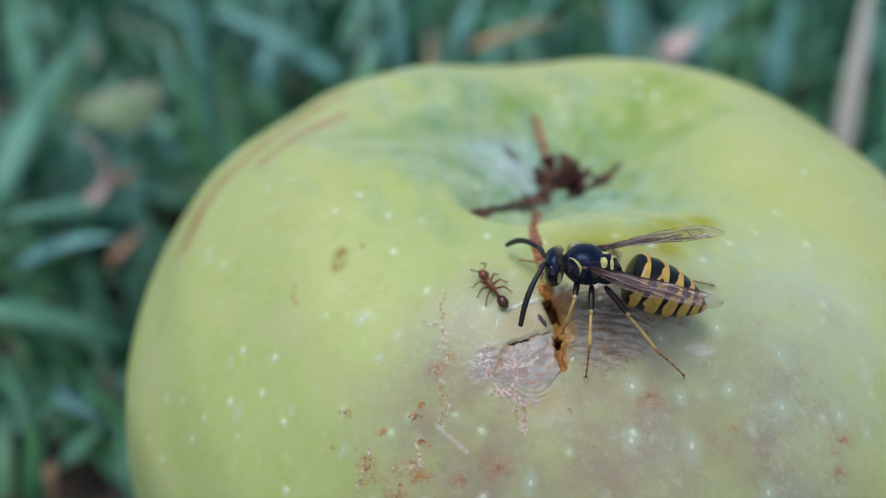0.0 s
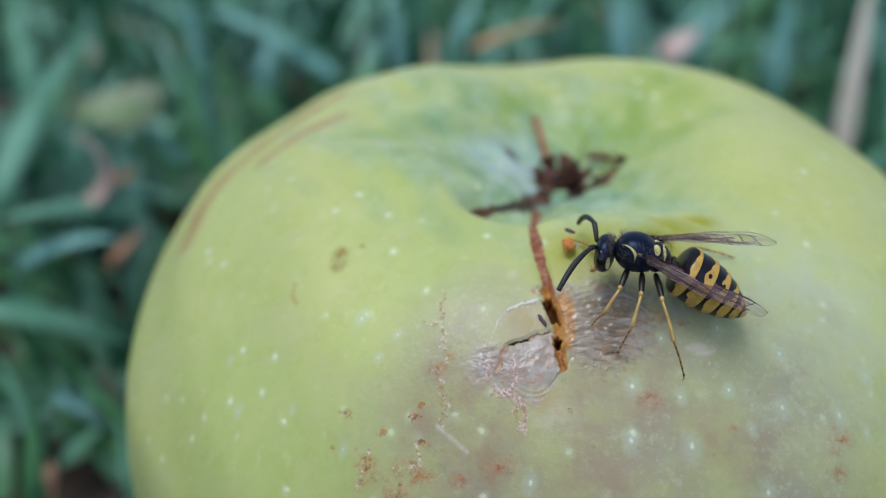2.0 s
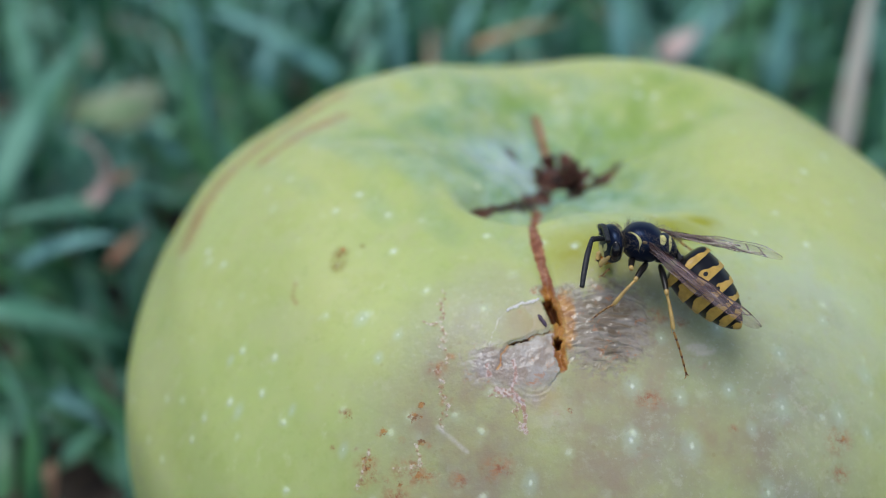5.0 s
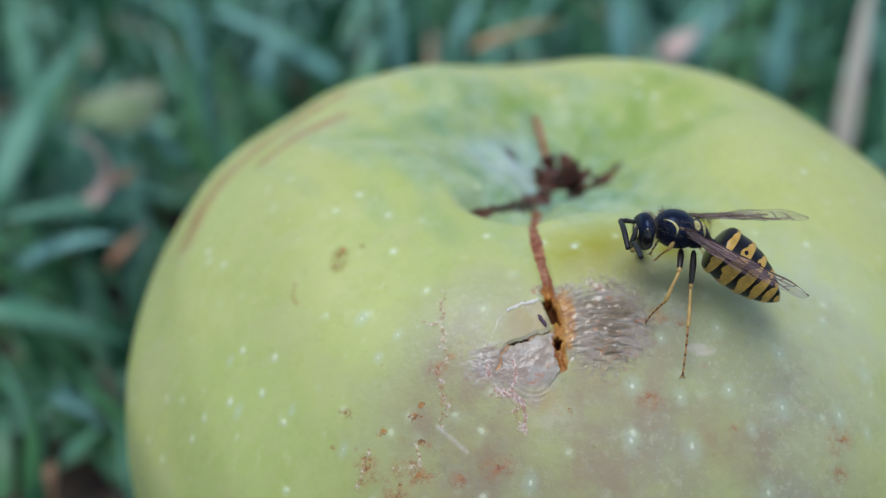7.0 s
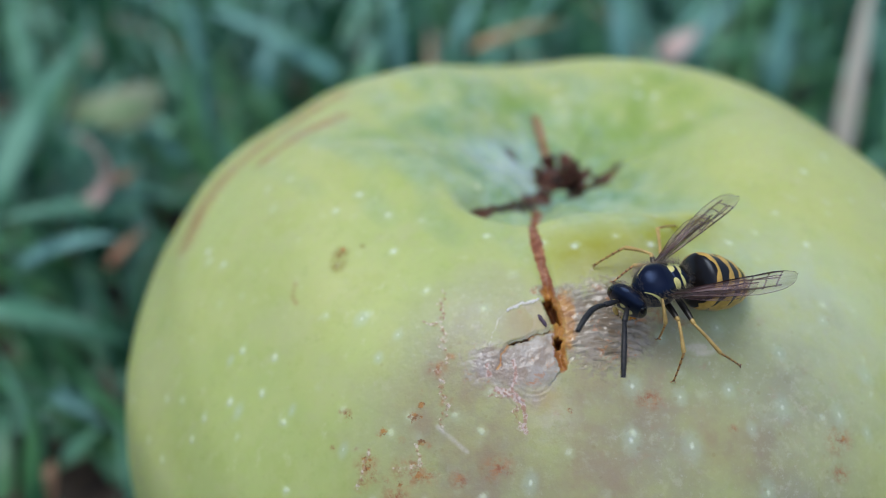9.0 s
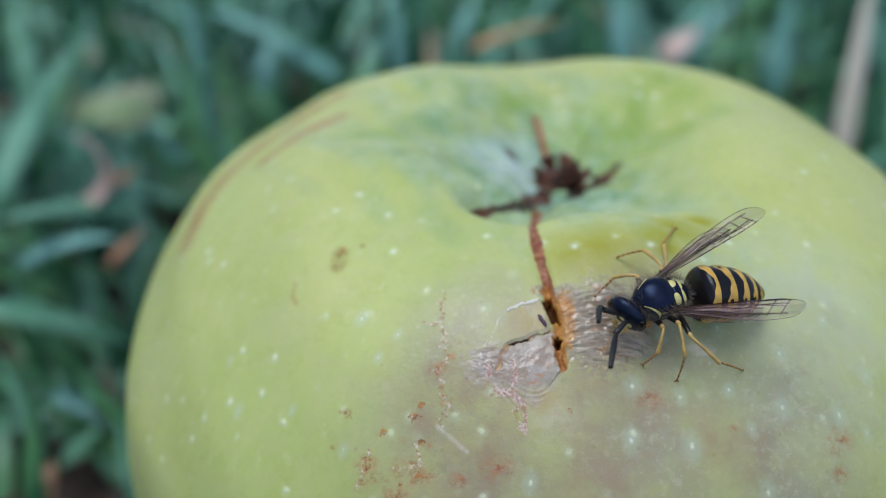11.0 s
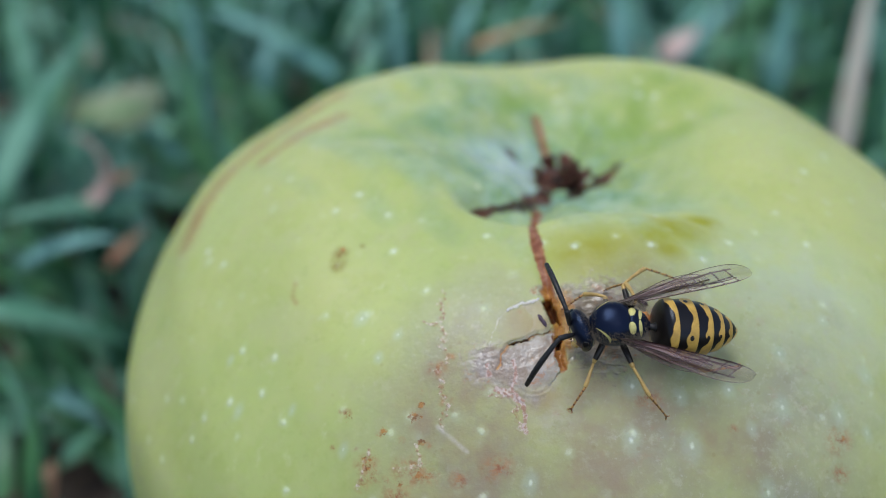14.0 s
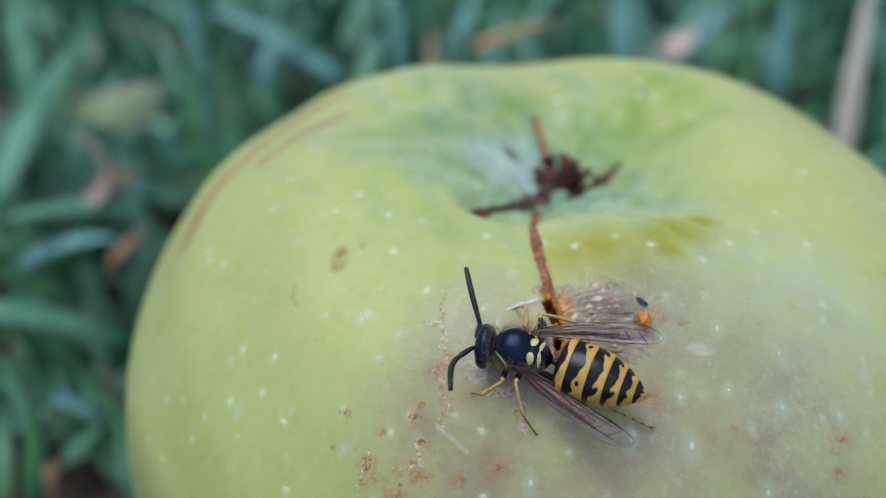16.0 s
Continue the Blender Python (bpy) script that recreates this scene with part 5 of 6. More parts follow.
def motions():
    poses = [
        (0, pose(-0.00066, -0.02693, 0.07615, -1.7, -2.3, 167.1),
         (-0.92, -0.13, -0.36), (0.99, 0.11, -0.12),
         (-0.96, 0.25, 0.09), (-0.97, -0.24, 0.1),
         (0.03, 0.95, 0.31), (0.19, 0.61, -0.77), (0.36, -0.92, -0.15), (0.65, -0.62, -0.44)),
        (0.2, pose(-0.00009, -0.02648, 0.07641, -0.6, -4.1, 164.7),
         (-0.88, -0.15, -0.45), (0.97, 0.19, -0.13),
         (-0.98, 0.19, -0.1), (-0.97, -0.2, 0.1),
         (0.48, 0.86, 0.14), (0.43, 0.84, -0.34), (0.03, -0.88, 0.47), (0.32, -0.85, 0.43)),
        (0.5, pose(-0.00115, -0.02775, 0.0766, -2.5, -3.2, 164.7),
         (-0.8, -0.2, -0.57), (0.87, 0.47, -0.13),
         (-0.99, 0, 0.15), (-0.86, -0.51, 0.05),
         (0.22, 0.95, -0.23), (-0.11, 0.96, -0.25), (0.3, -0.94, -0.16), (0.53, -0.84, 0.05)),
        (0.6, pose(0.00136, -0.02785, 0.07667, -3, -4.1, 172.1),
         (-0.78, -0.13, -0.62), (0.89, 0.43, -0.13),
         (-0.99, 0.1, -0.02), (-0.98, -0.19, 0.07),
         (0.26, 0.95, 0.17), (0.05, 1, -0.03), (-0.01, -0.99, 0.11), (0.14, -0.5, 0.86)),
        (0.7, pose(0.00249, -0.0277, 0.07675, -2.4, -7.2, 170.4),
         (-0.73, -0.39, -0.57), (0.89, 0.43, -0.13),
         (-0.99, -0.16, 0.02), (-0.9, -0.35, 0.24),
         (0.18, 0.98, -0.09), (0.19, 0.98, 0.11), (0.53, -0.84, 0.15), (0.31, -0.88, 0.35)),
        (0.8, pose(0.00426, -0.02667, 0.07716, 0.4, -10.5, 169.9),
         (-0.84, -0.13, -0.52), (0.95, 0.29, -0.13),
         (-1, 0.07, -0.05), (-0.96, -0.29, -0.02),
         (0.15, 0.98, 0.11), (0.26, 0.93, -0.25), (0.15, -0.91, 0.39), (0.52, -0.86, -0.05)),
        (1, pose(0.00536, -0.02648, 0.07712, 1.9, -13.6, 167.1),
         (-0.77, -0.09, -0.63), (0.93, 0.34, -0.13),
         (-0.98, -0.05, -0.17), (-0.89, -0.42, -0.17),
         (0.2, 0.98, 0), (0.15, 0.91, -0.39), (0.1, -0.98, 0.2), (0.73, -0.65, -0.23)),
        (1.5, pose(0.00426, -0.02589, 0.07662, 0.4, -7.2, 177.3),
         (-0.79, 0.21, -0.58), (0.98, -0.15, -0.12),
         (-0.97, 0.18, -0.15), (-1, -0.08, 0),
         (0.42, 0.8, -0.43), (0.41, 0.76, -0.51), (0.19, -0.97, 0.16), (0.35, -0.79, -0.5)),
        (2, pose(0.00298, -0.02606, 0.07662, 0.3, -6.6, 172.6),
         (-0.89, 0.07, -0.46), (0.98, -0.15, -0.12),
         (-0.97, 0.14, -0.19), (-1, 0.03, 0.09),
         (0.3, 0.87, 0.38), (0.44, 0.81, -0.4), (0.23, -0.81, 0.55), (0.19, -0.84, -0.51)),
        (2.5, pose(0.00161, -0.02515, 0.07706, -7.1, -9.5, 156.5),
         (-0.94, -0.06, -0.34), (0.95, -0.27, -0.12),
         (-0.98, 0.15, -0.13), (-0.99, -0.03, 0.1),
         (0.37, 0.88, 0.28), (0.07, 1, 0.04), (0.53, -0.85, -0.06), (-0.03, 0.95, 0.31)),
        (3, pose(0.00151, -0.02493, 0.07715, -10.5, -9.5, 155),
         (-0.96, 0.2, -0.21), (0.97, -0.2, -0.12),
         (-0.95, 0.29, -0.06), (-1, -0.05, 0.08),
         (0.1, 0.93, 0.35), (-0.17, 0.91, -0.39), (0.03, -1, 0), (0.26, -0.72, -0.64)),
        (3.5, pose(0.00296, -0.02594, 0.07671, -13.1, -14.3, 153.9),
         (-0.97, 0.23, -0.13), (0.78, 0.61, -0.15),
         (-0.95, 0.28, -0.17), (-1, 0.08, 0.02),
         (0.28, 0.34, 0.9), (0.14, 0.89, -0.44), (-0.25, -0.96, 0.1), (0.12, -0.83, -0.54)),
        (4, pose(0.00342, -0.02627, 0.07652, -6.7, -8.8, 170),
         (-0.88, 0.29, -0.39), (0.92, 0.38, -0.13),
         (-0.87, 0.46, -0.19), (-0.96, 0.28, 0.05),
         (0.64, 0.6, 0.48), (0.3, 0.92, -0.23), (0.26, -0.87, 0.41), (0.07, 0.95, 0.29)),
        (6.3, pose(0.00345, -0.02453, 0.07802, 8.5, -9, 166.3),
         (-0.75, 0.38, -0.54), (0.91, 0.38, -0.14),
         (-0.92, 0.3, -0.26), (-0.98, 0.19, 0.06),
         (0.43, 0.89, -0.13), (-0.42, 0.65, -0.64), (-0.07, -0.73, -0.69), (-0.23, 0.97, -0.04)),
        (6.5, pose(0.00394, -0.02469, 0.07792, 7.4, -7.7, 173.1),
         (-0.8, 0.43, -0.42), (0.92, 0.38, -0.13),
         (-0.92, 0.37, -0.15), (-0.95, 0.25, 0.17),
         (0.31, 0.64, -0.7), (-0.29, 0.82, -0.48), (0.59, -0.64, -0.49), (0.1, 0.99, -0.14)),
        (7, pose(0.00582, -0.02468, 0.0777, 7.2, -9.8, 177.9),
         (-0.85, 0.24, -0.48), (0.98, 0.12, -0.13),
         (-0.91, 0.38, -0.17), (-0.99, 0.06, 0.12),
         (0.14, 0.33, -0.93), (0.05, 0.97, 0.23), (0.5, -0.77, -0.39), (0, 1, -0.07)),
        (7.5, pose(0.00529, -0.02519, 0.07758, 5.7, -8.5, 178.5),
         (-0.82, 0.09, -0.56), (0.92, 0.36, -0.13),
         (-0.89, 0.46, -0.07), (-0.98, -0.05, 0.17),
         (0.14, 0.37, -0.92), (0.23, 0.95, 0.2), (0.37, -0.75, -0.54), (0.24, 0.95, 0.21)),
        (8, pose(0.0065, -0.02506, 0.07723, 6.1, -10.6, 179.2),
         (-0.82, 0, -0.58), (0.99, -0.12, -0.12),
         (-0.9, 0.35, -0.25), (-0.99, -0.07, 0.08),
         (0.19, 0.33, -0.92), (0.19, 0.96, -0.22), (0.57, -0.61, -0.55), (0.09, 0.99, 0.12)),
        (8.2, pose(0.00714, -0.02542, 0.0773, -3, -9.6, -176),
         (-0.83, 0, -0.56), (0.92, 0.37, -0.13),
         (-0.96, 0.23, -0.18), (-0.98, -0.19, 0.06),
         (0.22, 0.46, -0.86), (0.08, 0.92, -0.39), (0.81, 0.54, -0.24), (-0.48, -0.56, -0.68)),
        (8.5, pose(0.00717, -0.02609, 0.07667, -16.1, -3.9, -164.3),
         (-0.76, 0.12, -0.63), (0.98, 0.17, -0.12),
         (-0.96, 0.23, -0.17), (-0.98, -0.2, 0.01),
         (0.42, 0.84, -0.35), (0.25, 0.71, -0.66), (0.93, 0.34, 0.12), (-0.09, -0.45, -0.89)),
        (8.7, pose(0.006, -0.02641, 0.07639, -20.7, -2.7, -166.6),
         (-0.81, 0.04, -0.59), (0.97, 0.19, -0.12),
         (-0.98, 0.21, -0.07), (-0.96, -0.26, 0.05),
         (0.4, 0.9, -0.16), (0.63, 0.71, -0.32), (0.91, 0.33, 0.26), (0.56, -0.55, -0.62)),
        (9, pose(0.00399, -0.02814, 0.07538, -28, 6.8, -165.7),
         (-0.82, 0.02, -0.57), (0.82, 0.55, -0.13),
         (-0.99, 0.08, 0.06), (-0.92, -0.4, -0.04),
         (0.51, 0.79, 0.34), (0.39, 0.92, 0.09), (0.85, 0.22, 0.48), (0.71, 0.52, 0.47)),
        (9.2, pose(0.00215, -0.02843, 0.07509, -27.4, 11.8, -162.9),
         (-0.9, 0.12, -0.43), (0.84, 0.53, -0.13),
         (-0.95, 0.25, 0.18), (-0.97, -0.18, 0.18),
         (0.79, 0.37, 0.49), (0.08, 0.9, 0.44), (0.69, -0.44, 0.58), (0.44, 0.41, 0.8)),
        (11.3, pose(0.00412, -0.02874, 0.07455, -29.7, 3.7, -170.8),
         (-0.94, -0.03, -0.34), (0.81, 0.57, -0.14),
         (-0.97, 0.19, 0.14), (-0.94, -0.26, 0.22),
         (0.73, 0.66, 0.18), (0.44, 0.73, 0.51), (0.8, 0.07, 0.6), (0.38, 0.54, 0.75)),
        (11.5, pose(0.00312, -0.02878, 0.07459, -29.5, 2.2, -176),
         (-0.94, -0.06, -0.35), (0.87, 0.48, -0.12),
         (-0.93, 0.22, 0.3), (-0.93, -0.25, 0.26),
         (0.56, 0.75, 0.35), (0.26, 0.88, -0.38), (0.43, 0.28, 0.86), (0.44, -0.59, -0.68)),
        (12, pose(0.00323, -0.02873, 0.07462, -29.4, 3.3, -174),
         (-0.94, -0.03, -0.33), (0.9, 0.42, -0.12),
         (-0.95, 0.21, 0.21), (-0.92, -0.14, 0.37),
         (0.63, 0.64, 0.44), (0.44, 0.81, -0.39), (0.54, -0.16, 0.82), (0.6, -0.6, -0.52)),
        (12.5, pose(0.00266, -0.02925, 0.07433, -30.3, 4.9, -173.3),
         (-0.94, 0, -0.33), (0.84, 0.53, -0.13),
         (-0.92, 0.24, 0.3), (-0.94, -0.22, 0.26),
         (0.58, 0.56, 0.59), (0.44, 0.82, -0.36), (0.49, -0.2, 0.85), (0.44, -0.48, -0.76)),
        (13, pose(0.00275, -0.0299, 0.07391, -31.1, 9.1, -167.2),
         (-0.94, 0.05, -0.33), (0.84, 0.52, -0.13),
         (-0.94, 0.23, 0.25), (-0.96, -0.22, 0.19),
         (0.52, 0.46, 0.72), (0.37, 0.92, 0.12), (0.42, -0.22, 0.88), (0.64, -0.72, -0.28)),
        (13.5, pose(0.00206, -0.03086, 0.07329, -32.3, 11, -166.4),
         (-0.95, -0.07, -0.29), (0.85, 0.51, -0.12),
         (-0.92, 0.22, 0.34), (-0.93, -0.26, 0.25),
         (0.72, 0.4, 0.57), (0.44, 0.9, 0), (0.41, -0.15, 0.9), (0.92, -0.4, -0.01)),
        (13.7, pose(0.00079, -0.03068, 0.07343, -32.5, 5.1, -178.5),
         (-0.93, -0.18, -0.32), (0.93, 0.35, -0.12),
         (-0.95, 0.22, 0.22), (-0.94, -0.23, 0.25),
         (0.47, 0.51, 0.72), (0.52, 0.66, -0.54), (0.06, -0.12, 0.99), (0.24, -0.93, -0.26)),
        (13.9, pose(0.00087, -0.03019, 0.07376, -31.6, 2, 177.1),
         (-0.94, -0.14, -0.32), (0.93, 0.34, -0.12),
         (-0.97, 0.26, -0.01), (-0.97, -0.19, 0.13),
         (0.74, 0.6, 0.3), (0.42, 0.49, -0.76), (0.2, -0.17, 0.97), (0.03, -0.53, -0.85)),
        (14, pose(0.00094, -0.03039, 0.07362, -31.9, 1.2, 176.2),
         (-0.94, -0.1, -0.32), (0.93, 0.36, -0.12),
         (-0.98, 0.21, -0.05), (-0.97, -0.19, 0.13),
         (0.68, 0.45, 0.58), (0.5, 0.55, -0.67), (0.19, -0.32, 0.93), (0.31, -0.93, -0.22)),
        (14.5, pose(-0.00051, -0.03071, 0.07321, -32.3, -1.8, 171),
         (-0.9, -0.18, -0.39), (0.9, 0.43, -0.13),
         (-0.96, 0.28, 0.08), (-0.98, -0.19, 0.06),
         (0.43, 0.36, 0.83), (0.67, 0.09, -0.74), (0.08, -0.26, 0.96), (0.45, -0.44, -0.78)),
        (14.7, pose(-0.00179, -0.03091, 0.07299, -32.3, -2.9, 166.7),
         (-0.92, -0.16, -0.35), (0.9, 0.42, -0.13),
         (-0.96, 0.27, 0.02), (-0.97, -0.14, 0.18),
         (0.41, 0.21, 0.89), (0.45, 0.19, -0.87), (0.14, -0.32, 0.94), (0.24, -0.48, -0.84)),
        (15, pose(-0.0032, -0.03089, 0.07286, -31.7, -5.8, 159.6),
         (-0.91, -0.06, -0.41), (0.99, -0.11, -0.12),
         (-0.96, 0.28, -0.07), (-0.99, -0.13, 0.08),
         (0.46, 0.4, 0.79), (-0.21, 0.78, 0.59), (0.22, -0.92, -0.33), (-0.12, 0.15, 0.98)),
        (15.2, pose(-0.00321, -0.03105, 0.07274, -31.7, -7.2, 157.9),
         (-0.96, 0.02, -0.29), (0.98, -0.15, -0.12),
         (-0.94, 0.33, -0.1), (-0.99, -0.1, 0.06),
         (0.44, 0.14, 0.89), (-0.17, 0.66, 0.73), (0.04, -0.9, -0.42), (-0.41, 0.02, 0.91)),
        (15.5, pose(-0.00397, -0.0314, 0.07241, -32.3, -7, 157.3),
         (-0.97, -0.05, -0.24), (0.98, 0.15, -0.12),
         (-0.97, 0.23, -0.07), (-0.98, -0.18, 0.07),
         (0, 0.47, 0.88), (0.36, 0.5, -0.79), (0.28, -0.75, -0.61), (-0.05, 0.21, 0.98)),
        (16, pose(-0.00566, -0.03145, 0.07212, -33.2, -2.7, 160.9),
         (-0.99, 0.11, -0.07), (0.99, 0.1, -0.12),
         (-0.95, 0.28, -0.11), (-0.99, -0.15, 0.03),
         (0.35, 0.74, 0.58), (-0.16, 0.76, 0.63), (0.11, -0.84, -0.53), (0.48, -0.85, 0.21)),
    ]
    steps = [
        (0, (1.28, 1.99, -4.71), (-0.83, 4.36, -6.35), (-7.43, 2.51, -6.25), (5.58, -3.53, -2.8), (0.34, -3.97, -1.89), (-8.86, -4.55, -3.09)),
        (0.2, (3.41, 1.16, -4.38), (0.36, 2.62, -5.12), (-3.27, 1.77, -4.89), (3.53, -2.35, -2.83), (0.34, -3.97, -1.9), (-3.63, -3.13, -2.41)),
        (0.5, (0.85, 1.21, -5.17), (-1.39, 3.52, -6.74), (-7.9, 1.38, -6.58), (5.02, -5.32, -3.05), (0.3, -4.21, -2.64), (-8.99, -5.77, -3.5)),
        (0.6, (3.07, 1.16, -5.29), (1.25, 3.66, -6.75), (-5.32, 2.66, -6.64), (5.15, -4.35, -3.3), (0.3, -4.22, -2.65), (-7.24, -4.31, -3.53)),
        (0.7, (1.93, 0.56, -4.9), (-1.35, 3.58, -6.77), (-4.66, 2.78, -6.57), (5.15, -2.39, -2.99), (0.3, -4.22, -2.66), (-6.19, -4.47, -3.24)),
        (0.8, (2.86, 0.82, -2.99), (-0.09, 4.11, -7.2), (-3.48, 3.77, -7.13), (5.68, -2.65, -4.04), (0.3, -4.22, -2.68), (-6.14, -5.42, -1.98)),
        (1, (2.97, 1.19, -5.44), (1.59, 3.85, -7.11), (-3.07, 3.89, -7.19), (5.16, -4.06, -3.37), (0.3, -4.23, -2.69), (-7.31, -8.65, -2.2)),
        (1.5, (3.9, 2.38, -5.37), (2.05, 3.96, -6.24), (-2.65, 4.77, -6.85), (3.91, -4.11, -2.26), (0.31, -3.99, -1.91), (-9.43, -6.77, -2.43)),
        (2, (2.51, 2.32, -5.08), (0.54, 3.86, -6.02), (-4.21, 4.3, -6.66), (4.67, -4.42, -2.38), (0.32, -3.99, -1.89), (-7.63, -5.87, -2.39)),
        (2.5, (2.38, 2.49, -4.24), (0.01, 5.07, -5.23), (-7.26, 4.26, -5.93), (3.44, -2.3, -3.16), (0.3, -4.2, -2.57), (-7.52, -7.01, -3.4)),
        (3, (3.8, 1.42, -3.9), (-0.3, 5.56, -4.93), (-7.55, 4.61, -5.71), (3.41, -2.25, -3.32), (0.29, -4.19, -2.88), (-7.52, -6.8, -3.9)),
        (3.5, (3.92, 2.41, -4.08), (1.04, 5.57, -4.69), (-6.25, 4.38, -4.94), (3.42, -2.24, -3.35), (0.29, -4.18, -3.02), (-5.77, -7.14, -3.71)),
        (4, (3.59, -0.15, -3.65), (3.22, 3.92, -5.34), (-4.1, 4.79, -5.91), (3.5, -2.34, -2.99), (0.31, -4.16, -2.31), (-6.98, -6.02, -2.86)),
        (6.3, (0.92, 0.32, -2.53), (1.26, 1.25, -5.46), (-4.91, 4.37, -8.54), (1.71, 0.4, -2.63), (0.3, -4.15, -2.45), (-3.55, -3.37, -2.99)),
        (6.5, (1.37, 0.09, -2.41), (1.8, 0.93, -5.29), (-3.5, 4.86, -8.72), (1.97, 0.07, -2.45), (0.3, -4.15, -2.44), (-3.55, -3.36, -2.99)),
        (7, (1.17, 0.19, -2.47), (1.24, 2.39, -6.39), (-1.53, 5.06, -8.73), (1.57, -0.19, -2.27), (0.3, -4.15, -2.45), (-3.56, -3.35, -2.98)),
        (7.5, (1.15, -0.21, -2.23), (0.91, 2.04, -6.05), (-3.73, 0.85, -4.82), (1.55, -0.39, -2.15), (0.3, -4.14, -2.44), (-3.56, -3.36, -2.98)),
        (8, (1.1, 0, -2.12), (1.99, 2.13, -5.99), (-4.89, 3.78, -7.39), (1.91, -0.34, -1.98), (0.3, -4.08, -2.26), (-3.58, -3.27, -2.78)),
        (8.2, (0.78, 0.4, -2.48), (2.9, 2.47, -5.83), (-3.79, 4.79, -7.04), (2.63, -5.64, -2.87), (0.3, -4.27, -2.98), (-3.53, -3.38, -3.39)),
        (8.5, (2.14, 0.18, -2), (3.73, 2.05, -4.63), (-2.21, 5.97, -5.61), (1.62, -6.23, -3.43), (0.32, -4.2, -3.32), (-3.47, -3.22, -3.65)),
        (8.7, (2.35, 0.51, -1.72), (2.61, 2.37, -4.02), (-3.42, 6.19, -4.86), (0.73, -6.03, -3.57), (0.31, -4.15, -3.32), (-3.47, -3.15, -3.57)),
        (9, (0.74, 2.89, -2.45), (0.43, 5.66, -3.82), (-4.77, 5.65, -4.37), (2.64, -1.55, -1.19), (2.73, -4.22, -3.3), (-5.05, -6.66, -4.91)),
        (9.2, (1.64, 3.35, -3.2), (-0.8, 5.87, -3.76), (-5.91, 6.28, -4.58), (1.61, -4, -2.17), (0.32, -4.13, -3.1), (-5.47, -4.39, -4.09)),
        (11.3, (1.77, 3.33, -2.99), (-0.23, 4.82, -3.28), (-5.37, 4.28, -3.8), (3.58, -2.18, -2.75), (0.84, -5.25, -2.99), (-4.48, -7.99, -4.64)),
        (11.5, (0.55, 3.64, -3.05), (-1.41, 5.7, -3.53), (-6.65, 3.81, -4.01), (3.57, -2.18, -2.78), (0.38, -5.11, -2.99), (-4.63, -8.33, -4.71)),
        (12, (2.12, 3.61, -3.02), (-1.08, 5.8, -3.53), (-6.38, 4.11, -4.01), (3.57, -2.18, -2.77), (0.3, -5.07, -2.99), (-4.39, -5.88, -3.85)),
        (12.5, (2.21, 3.61, -3.01), (-1.51, 5.37, -3.48), (-6.85, 3.83, -4.09), (3.58, -2.18, -2.77), (-0.42, -5.54, -3.09), (-5.16, -6.1, -4.04)),
        (13, (2.56, 2.61, -2.88), (-0.82, 4.82, -3.32), (-6.39, 4, -4.02), (3.58, -2.18, -2.74), (-1.21, -6.13, -3.24), (-5.97, -6.06, -4.24)),
        (13.5, (2, 2.85, -2.91), (-0.47, 5.31, -3.38), (-7.18, 3.4, -4.09), (3.59, -2.19, -2.73), (0.07, -4.58, -2.9), (-7.06, -6.66, -4.55)),
        (13.7, (3.61, 3.91, -3.02), (-2.91, 5.3, -3.66), (-8.82, 1.87, -4.42), (3.58, -2.18, -2.75), (-0.05, -4.19, -2.86), (-6.29, -7.17, -4.33)),
        (13.9, (3.11, 5.22, -3.21), (-3.46, 5.52, -3.78), (-8.9, 1.55, -4.43), (3.58, -2.18, -2.77), (0.31, -3.64, -2.8), (-5.25, -4.7, -3.62)),
        (14, (3.07, 5.06, -3.19), (-3.5, 5.23, -3.72), (-8.86, 1.15, -4.37), (3.58, -2.18, -2.77), (0.47, -3.86, -2.81), (-5.08, -5.03, -3.61)),
        (14.5, (3.83, 3.43, -2.89), (-0.97, 6.01, -3.39), (-7.63, 2.25, -3.8), (3.57, -2.18, -2.73), (-0.49, -4.47, -2.72), (-5.88, -6.21, -3.56)),
        (14.7, (4.33, 2.68, -2.83), (-2.52, 5.37, -3.42), (-8.7, 1.38, -3.97), (3.57, -2.18, -2.74), (-1.29, -5.05, -2.77), (-6.59, -7.2, -3.76)),
        (15, (2.69, 2.68, -2.76), (-0.41, 5.95, -3.33), (-8.02, 2.97, -4.01), (3.57, -2.18, -2.75), (-1.71, -5.66, -2.8), (-5.2, -2.4, -3.1)),
        (15.2, (2.64, 2.61, -2.76), (-0.59, 5.75, -3.3), (-8.08, 2.48, -3.96), (3.57, -2.18, -2.75), (-1.43, -5.9, -2.8), (-5.3, -2.4, -3.1)),
        (15.5, (2.61, 2.32, -2.73), (-1.13, 5.05, -3.22), (-8.59, 1.74, -3.98), (3.57, -2.18, -2.74), (-2, -5.32, -2.76), (-5.7, -2.2, -3.1)),
        (16, (3.06, 2.86, -2.8), (-2.11, 4.46, -3.22), (-9.8, 1.76, -4.21), (1.74, -4.04, -2.74), (-0.5, -3.0, -2.75), (-5.4, -1.6, -3.1)),
    ]
